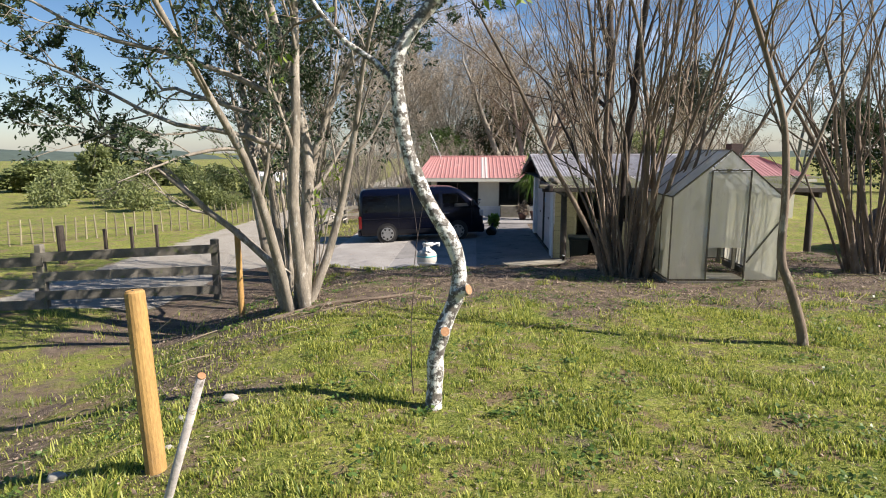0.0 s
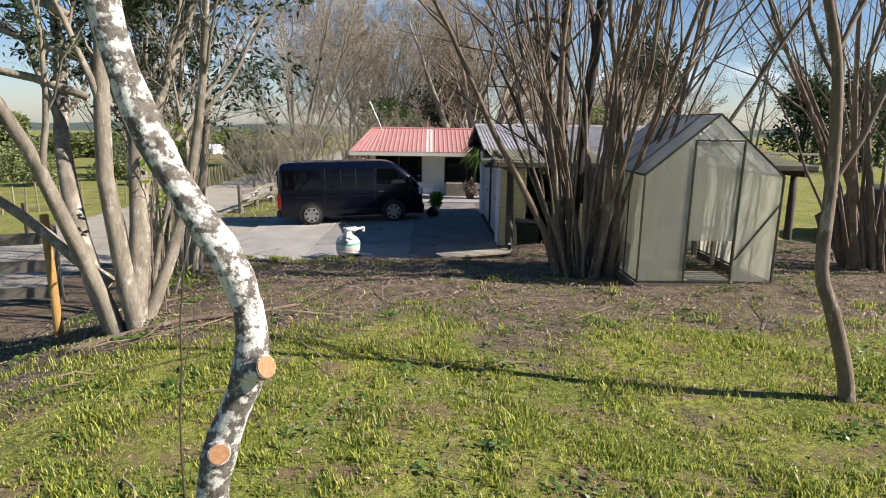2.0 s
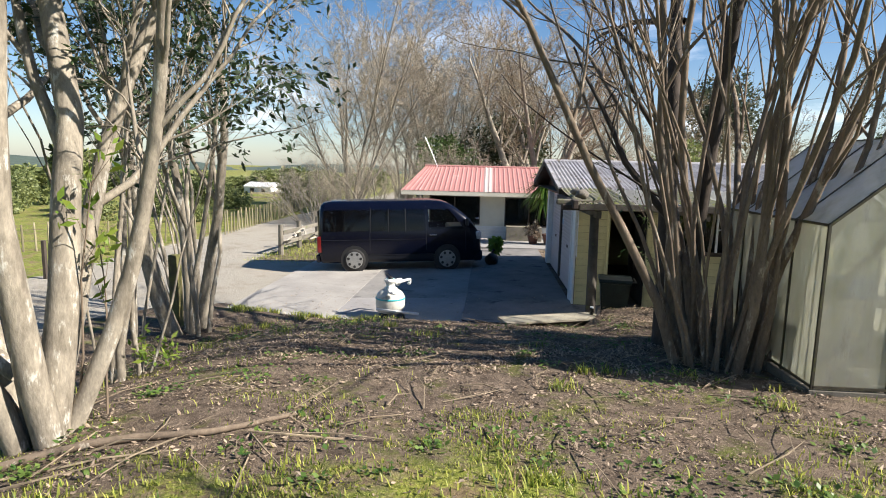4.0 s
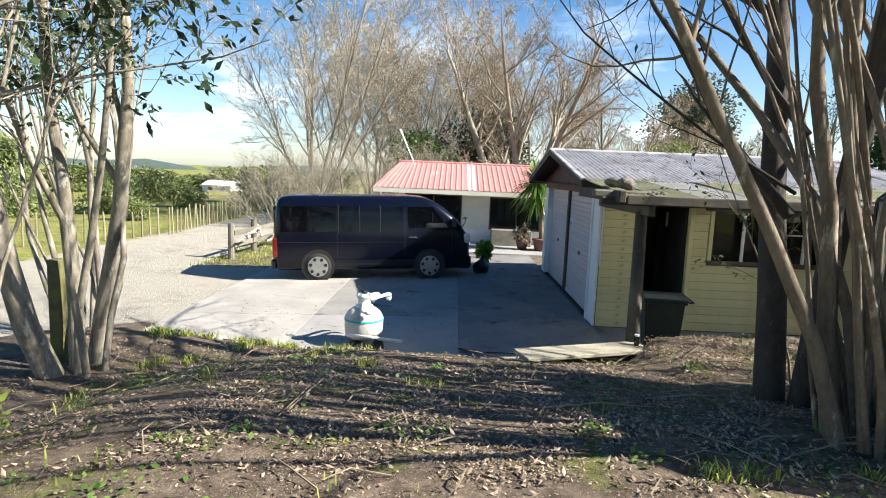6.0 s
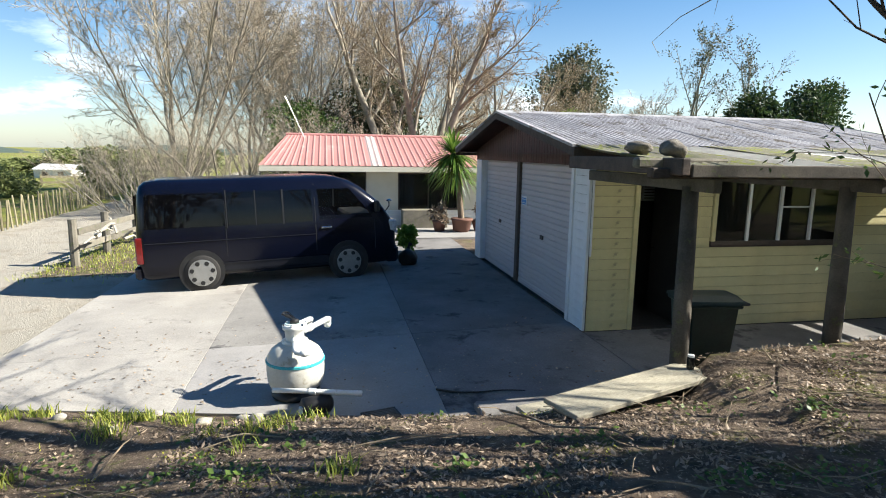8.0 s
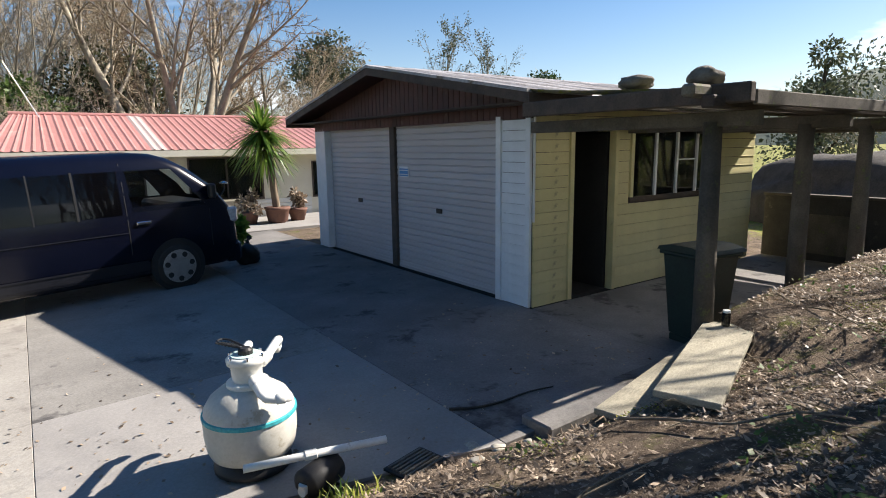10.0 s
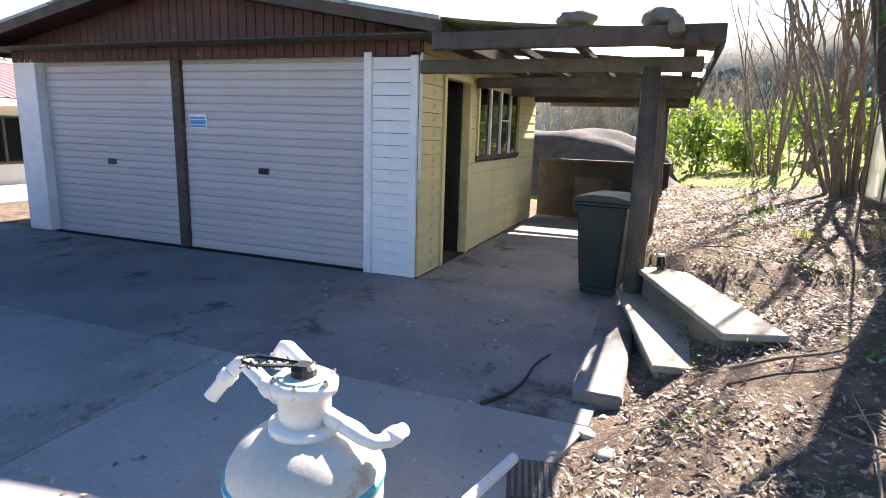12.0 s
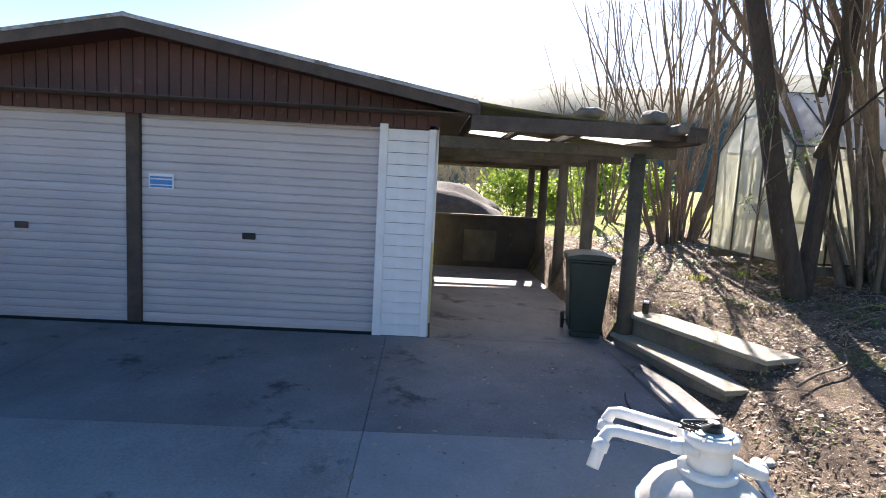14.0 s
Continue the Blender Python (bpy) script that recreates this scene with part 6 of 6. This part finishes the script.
for x in (-2.2, 1.2):
    part("door", boxed(x, -1.64, .05, x + 1.2, -1.60, 1.7), trim_dark, shed)
white_rail = thing("white_rail_fence", (-19.5, 40, -.6), "pale rail fence at the end of the lane", "fence", turn=20)
for k in range(5):
    part("post", boxed(-4 + 2 * k, -.06, -.2, -3.86 + 2 * k, .06, 1.0), fence_wood, white_rail)
for z in (.35, .75):
    part("rail", boxed(-4, -.09, z, 4.1, -.06, z + .14), fence_wood, white_rail)

# palm by the house
palm = thing("palm", (.55, 9.75, .36), "spiky cabbage palm with leaning trunk", "palm")
pts = path(((0, 0, -.1), (-.06, 0, .5), (-.12, -.05, 1.1), (-.32, -.1, 1.95)))
pb = bmesh.new()
tube(pb, pts, [.10 - .03 * i / len(pts) for i in range(len(pts))], 10)
part("trunk", pb, bark_brown, palm, smooth=True)
V, F = [], []
pr_ = random.Random(4)
heads = ((Vector((-.32, -.1, 1.95)), 300, 1.12), (Vector((-.24, -.07, 1.5)), 170, .95))
for c, n_, l_ in heads:
    for _ in range(n_):
        d = Vector((pr_.gauss(0, 1), pr_.gauss(0, 1), pr_.gauss(.35, .8))).normalized()
        w = d.cross(Vector((0, 0, 1))).normalized() * .028
        l = l_ * pr_.uniform(.7, 1.1)
        q = [c + d * (l * t) - Vector((0, 0, .32 * l * t * t)) for t in (0.05, .35, .7, 1)]
        b = len(V)
        for i, (p, s) in enumerate(zip(q, (.6, 1, .8, .08))):
            V += [tuple(p + w * s), tuple(p - w * s)]
        F += [(b + 2 * i, b + 2 * i + 1, b + 2 * i + 3, b + 2 * i + 2) for i in range(3)]
part("fronds", raw_mesh("fronds", V, F, leaf_palm), None, palm)
yard_plant = leafy_mass(90, .32, .7, 500, .14, leaf_bright, bark_dark, "potted_plant", "bright leafy plant behind the rubbish bag", (-1.55, 6.3, -.04), "plant", lumps=5, low=.2)
for k, x in enumerate((1.15, -.1)):
    leafy_mass(93 + k, .3, .5, 300, .12, dry_leaf, bark_dark, "potted_plant", "dry brown plant in a terracotta pot", (x, 9.9, .3), "plant", lumps=4, low=.1)

mound = thing("earth_mound", (11.2, .2, -.1), "low grey mound of earth and rubble beyond the lean-to", "mound")
# earth colour darkened to carry the shade of the mound's back-lit side
part("mound", lump((1.8, 3.3, 1.75), 8, 4, .30), shade("backlit_mound_earth", (.085, .075, .066), (.05, .045, .04), 4, .95, .6, 25, depth=.03), mound, smooth=True)
for x, y, s in ((30, .5, 1.5), (33, -3, 1.7), (28, 4, 1.4), (36, -7, 1.8)):
    c = copy_thing(shrub, pose(x, y, -.2, 0, 0, 40 * x))
    c.scale = (s, s, s)

# far hills
hv, hf = [], []
hill_mat = shade("far_hill", (.075, .10, .075), (.05, .075, .06), .01, .95, .2, .2, grain=.35)
n = 160
for i in range(n + 1):
    a = 2 * math.pi * i / n
    east = max(0, math.cos(a + .35)) ** 3
    hgt = 3 + 76 * east + (4 + 15 * east) * noise.noise(Vector((math.cos(a) * 3, math.sin(a) * 3, 2))) + 6 * noise.noise(Vector((math.cos(a) * 11, math.sin(a) * 11, 5)))
    for rr, hh in ((330, -4), (380, hgt * .6), (440, hgt), (700, hgt * .9)):
        hv.append((rr * math.cos(a), rr * math.sin(a), hh))
for i in range(n):
    for j in range(3):
        b = i * 4 + j
        hf.append((b, b + 4, b + 5, b + 1))
tagged(new("backdrop", raw_mesh("backdrop", hv, hf, hill_mat, True)), "low wooded hills on the horizon", "hills", kind="structure")

# ---- ground cover ----
vr = random.Random(17)
def blades(name, count, area, h0, h1, mat, label, dense):
    V, F = [], []
    for _ in range(count):
        x, y = vr.uniform(area[0], area[1]), vr.uniform(area[2], area[3])
        if vr.random() > dense(x, y):
            continue
        z = ground_z(x, y) - .004
        a, l = vr.uniform(0, 6.283), vr.uniform(h0, h1) * (.7 + .9 * noise.noise(Vector((x * 2.1, y * 2.1, 9))))
        lean = vr.uniform(.1, .9) * l
        w = .004 + .028 * l
        cx, sx = math.cos(a), math.sin(a)
        b = len(V)
        V += [(x - sx * w, y + cx * w, z), (x + sx * w, y - cx * w, z), (x + cx * lean * .4 + sx * w * .7, y + sx * lean * .4 - cx * w * .7, z + l * .6), (x + cx * lean * .4 - sx * w * .7, y + sx * lean * .4 + cx * w * .7, z + l * .6), (x + cx * lean, y + sx * lean, z + l)]
        F += [(b, b + 1, b + 2, b + 3), (b + 3, b + 2, b + 4)]
    tagged(new(name, raw_mesh(name, V, F, mat)), label, "grass", kind="stuff")


def lawn_share(x, y):
    if y > edge_y(x) - .1 or gravel_at(x, y) > .3:
        return 0
    k = 1 - litter_at(x, y)
    return max(.03, k) * (.12 + .88 * smooth01(.45 + 1.6 * noise.noise(Vector((x * 1.4, y * 1.4, 2))) + 1.1 * noise.noise(Vector((x * 5, y * 5, 6))) + 1.3 * noise.noise(Vector((x * 11, y * 11, 16)))))


blades("grass", 22000, (-11, -6, -15.5, -6.5), .05, .13, grass_blade, "rough grass by the rail fence", lambda x, y: max(.25, 1 - litter_at(x, y)) * (.15 + .85 * smooth01(.45 + 1.8 * noise.noise(Vector((x * 1.2, y * 1.2, 2))))) if gravel_at(x, y) < .25 else 0)
blades("grass", 520000, (-6, 6.5, -16.4, -7.4), .022, .08, grass_blade, "short sunlit lawn grass in clumps", lawn_share)
blades("grass", 26000, (-7, 8, -9.5, -2.2), .04, .11, grass_blade, "thin grass among the leaf litter", lambda x, y: 0 if x > -3.6 and y > -3.6 else lawn_share(x, y) * 1.3 * smooth01(.4 + 2.6 * noise.noise(Vector((x * .9, y * 1.3, 14)))) + .05 * (noise.noise(Vector((x * .9, y * .9, 12))) > .25))
blades("grass", 22000, (6, 20, -12, 4), .05, .12, grass_blade, "sunlit grass beyond the lean-to", lawn_share)
blades("grass", 22000, (-13, -5, 3.5, 12), .05, .14, grass_blade, "grass verge by the lane", lambda x, y: (1 - gravel_at(x, y)) if x < -7.4 else 0)
V, F = [], []
for k in range(190):
    if k < 40 or k > 130:
        cx = vr.uniform(-7, -3.6) if k < 40 else vr.uniform(-7, -3.4)
        cy = edge_y(cx) - abs(vr.gauss(0, .8 if k < 40 else 1.6)) - .05
    elif k < 52:
        cx, cy = -4.75 + vr.gauss(0, .2), -14.2 + vr.gauss(0, .2)
    else:
        cx, cy = vr.uniform(-6.5, 6), vr.uniform(-14, -3)
    if ground_z(cx, cy) < drive_z(cx) - .02 or (not 40 <= k < 52 and noise.noise(Vector((cx * 1.1, cy * 1.1, 40))) < .06):
        continue
    for _ in range(vr.randrange(25, 60)):
        x, y = cx + vr.gauss(0, .07), cy + vr.gauss(0, .07)
        z, a, l = ground_z(x, y) - .005, vr.uniform(0, 6.283), vr.uniform(.05, .13) * (2.0 if 40 <= k < 52 else 1)
        lean, w = l * vr.uniform(.3, 1.0), .004 + .012 * l
        c_, s_ = math.cos(a), math.sin(a)
        b = len(V)
        V += [(x - s_ * w, y + c_ * w, z), (x + s_ * w, y - c_ * w, z), (x + c_ * lean * .4 + s_ * w, y + s_ * lean * .4 - c_ * w, z + l * .65), (x + c_ * lean * .4 - s_ * w, y + s_ * lean * .4 + c_ * w, z + l * .65), (x + c_ * lean, y + s_ * lean, z + l * .95)]
        F += [(b, b + 1, b + 2, b + 3), (b + 3, b + 2, b + 4)]
tagged(new("grass_tufts", raw_mesh("grass_tufts", V, F, grass_blade)), "tufts of long green grass on the bank", "grass", kind="stuff")
V, F = [], []
for k in range(230000):
    x, y = (vr.uniform(-7.5, 7), vr.uniform(-15.5, -1.9)) if k < 160000 else (vr.uniform(-4.5, 4.5), vr.uniform(-6.5, -2.0))
    if vr.random() > (litter_at(x, y) ** 1.5 * (.12 + .9 * smooth01(.5 + 1.7 * noise.noise(Vector((x * 1.7, y * 1.7, 21))))) if y > -9.5 else .07 + litter_at(x, y) * .4) or y > edge_y(x) + .1 or ground_z(x, y) < drive_z(x) - .04:
        continue
    z = ground_z(x, y) + vr.uniform(.002, .02)
    a, s = vr.uniform(0, 6.283), .014 + .05 * vr.random() ** 2.2
    d = Vector((math.cos(a), math.sin(a), vr.gauss(0, .3))).normalized()
    w = d.cross(Vector((vr.gauss(0, .35), vr.gauss(0, .35), 1))).normalized()
    p = Vector((x, y, z))
    b = len(V)
    V += [tuple(p), tuple(p + d * s * .5 + w * s * .22), tuple(p + d * s + Vector((0, 0, s * vr.uniform(-.1, .3)))), tuple(p + d * s * .5 - w * s * .22)]
    F.append((b, b + 1, b + 2, b + 3))
tagged(new("leaf_litter", raw_mesh("leaf_litter", V, F, dry_leaf)), "dry brown fallen leaves on the bank", "leaves", kind="stuff")
V, F = [], []
for _ in range(620):
    x, y = vr.uniform(-7, 6), vr.uniform(-13, -2.4)
    if vr.random() > litter_at(x, y) ** 1.5 + .03 or y > edge_y(x) - .1:
        continue
    a, l = vr.uniform(0, 6.283), vr.uniform(.15, .9)
    p0 = Vector((x, y, ground_z(x, y) + .012))
    p2 = Vector((x + l * math.cos(a), y + l * math.sin(a), 0))
    if p2.y > edge_y(p2.x) - .1:
        continue
    p2.z = ground_z(p2.x, p2.y) + vr.uniform(.01, .1)
    p1 = (p0 + p2) / 2 + Vector((vr.gauss(0, .04), vr.gauss(0, .04), .03))
    r = vr.uniform(.0025, .008)
    add_tube(V, F, [p0, p1, p2], [r, r * .9, r * .4], 4)
tagged(new("fallen_twigs", raw_mesh("fallen_twigs", V, F, twig_tan)), "fallen twigs and thin branches on the bank", "twigs", kind="stuff")
# low leafy weeds and moss on bank and lawn
for name, mat, count, size, area, label in (("weeds", herb_leaf, 620, .045, (-7, 6.5, -15.8, -2.3), "low leafy weeds scattered on bank and lawn"), ("moss", moss, 170, .02, (-6, 6, -12, -2.6), "yellow-green moss cushions on the bare earth")):
    V, F = [], []
    for _ in range(count):
        cx, cy = vr.uniform(*area[:2]), vr.uniform(*area[2:])
        if cy > edge_y(cx) - .15 or gravel_at(cx, cy) > .25 or noise.noise(Vector((cx * .8, cy * .8, 31))) < -.15:
            continue
        wide = vr.uniform(.05, .16)
        for _ in range(int(vr.uniform(14, 44) * (1 if mat is herb_leaf else 2.2))):
            x, y = cx + vr.gauss(0, wide), cy + vr.gauss(0, wide * .8)
            a = vr.uniform(0, 6.283)
            s = size * vr.uniform(.5, 1.4)
            p = Vector((x, y, ground_z(x, y) + vr.uniform(.0, .045 if mat is herb_leaf else .015)))
            d = Vector((math.cos(a), math.sin(a), vr.uniform(-.1, .8))).normalized()
            w = d.cross(Vector((vr.gauss(0, .3), vr.gauss(0, .3), 1))).normalized()
            b = len(V)
            V += [tuple(p), tuple(p + d * s * .5 + w * s * .34), tuple(p + d * s), tuple(p + d * s * .5 - w * s * .34)]
            F.append((b, b + 1, b + 2, b + 3))
    tagged(new(name, raw_mesh(name, V, F, mat)), label, "plants", kind="stuff")


V, F = [], []
for _ in range(900):
    x = vr.uniform(-7.2, -.2)
    y = edge_y(x) + abs(vr.gauss(0, 1.6)) + .03
    if y > 5 or y < -2.3:
        continue
    a, s = vr.uniform(0, 6.283), vr.uniform(.012, .05)
    p = Vector((x, y, drive_z(x) + .004))
    d = Vector((math.cos(a), math.sin(a), vr.uniform(0, .35))).normalized()
    w = d.cross(Vector((vr.gauss(0, .3), vr.gauss(0, .3), 1))).normalized()
    b = len(V)
    V += [tuple(p), tuple(p + d * s * .5 + w * s * .3), tuple(p + d * s), tuple(p + d * s * .5 - w * s * .3)]
    F.append((b, b + 1, b + 2, b + 3))
tagged(new("stray_leaves", raw_mesh("stray_leaves", V, F, dry_leaf)), "stray dry leaves blown over the concrete", "leaves", kind="stuff")


def branch_thing(name, pts, r, mat, label):
    P = path(pts)
    b = bmesh.new()
    tube(b, P, [r * (1 - .6 * i / len(P)) for i in range(len(P))], 6)
    tagged(new(name, mesh_of(name, b, mat, True)), label, "branch")


branch_thing("fallen_branch", [(x, y, drive_z(x) + .012) for x, y in ((-2.28, -1.45), (-2.1, -1.56), (-1.9, -1.61), (-1.62, -1.62), (-1.4, -1.68))], .013, bark_dark, "dark curved stick lying on the concrete")
branch_thing("fallen_branch", [(x, y, ground_z(x, y) + .03) for x, y in ((-5.6, -8.9), (-4.6, -8.5), (-3.8, -8.3), (-3.3, -7.9))], .04, bark_brown, "mossy fallen branch under the trees")
branch_thing("fallen_branch", [(x, y, ground_z(x, y) + .06) for x, y in ((-2.0, -2.75), (-1.85, -3.0), (-1.75, -3.3), (-1.45, -3.5), (-1.4, -3.75))], .012, bark_brown, "pale bent branch by the steps")
for k in range(26):
    x = vr.uniform(-6.5, -1.8) if k < 18 else vr.uniform(-5.6, -4.2)
    y = edge_y(x) - abs(vr.gauss(.1, .25)) if k < 18 else vr.uniform(-14.8, -12)
    s = vr.uniform(.03, .085)
    me = mesh_of("stone", lump((s, s * .8, s * .55), k + 11, 2, .4), pale_stone, True)
    tagged(new("stone", me), "pale rough stone half sunk in the bank", "stone", "stones on the bank").location = (x, y, ground_z(x, y) + s * .2)
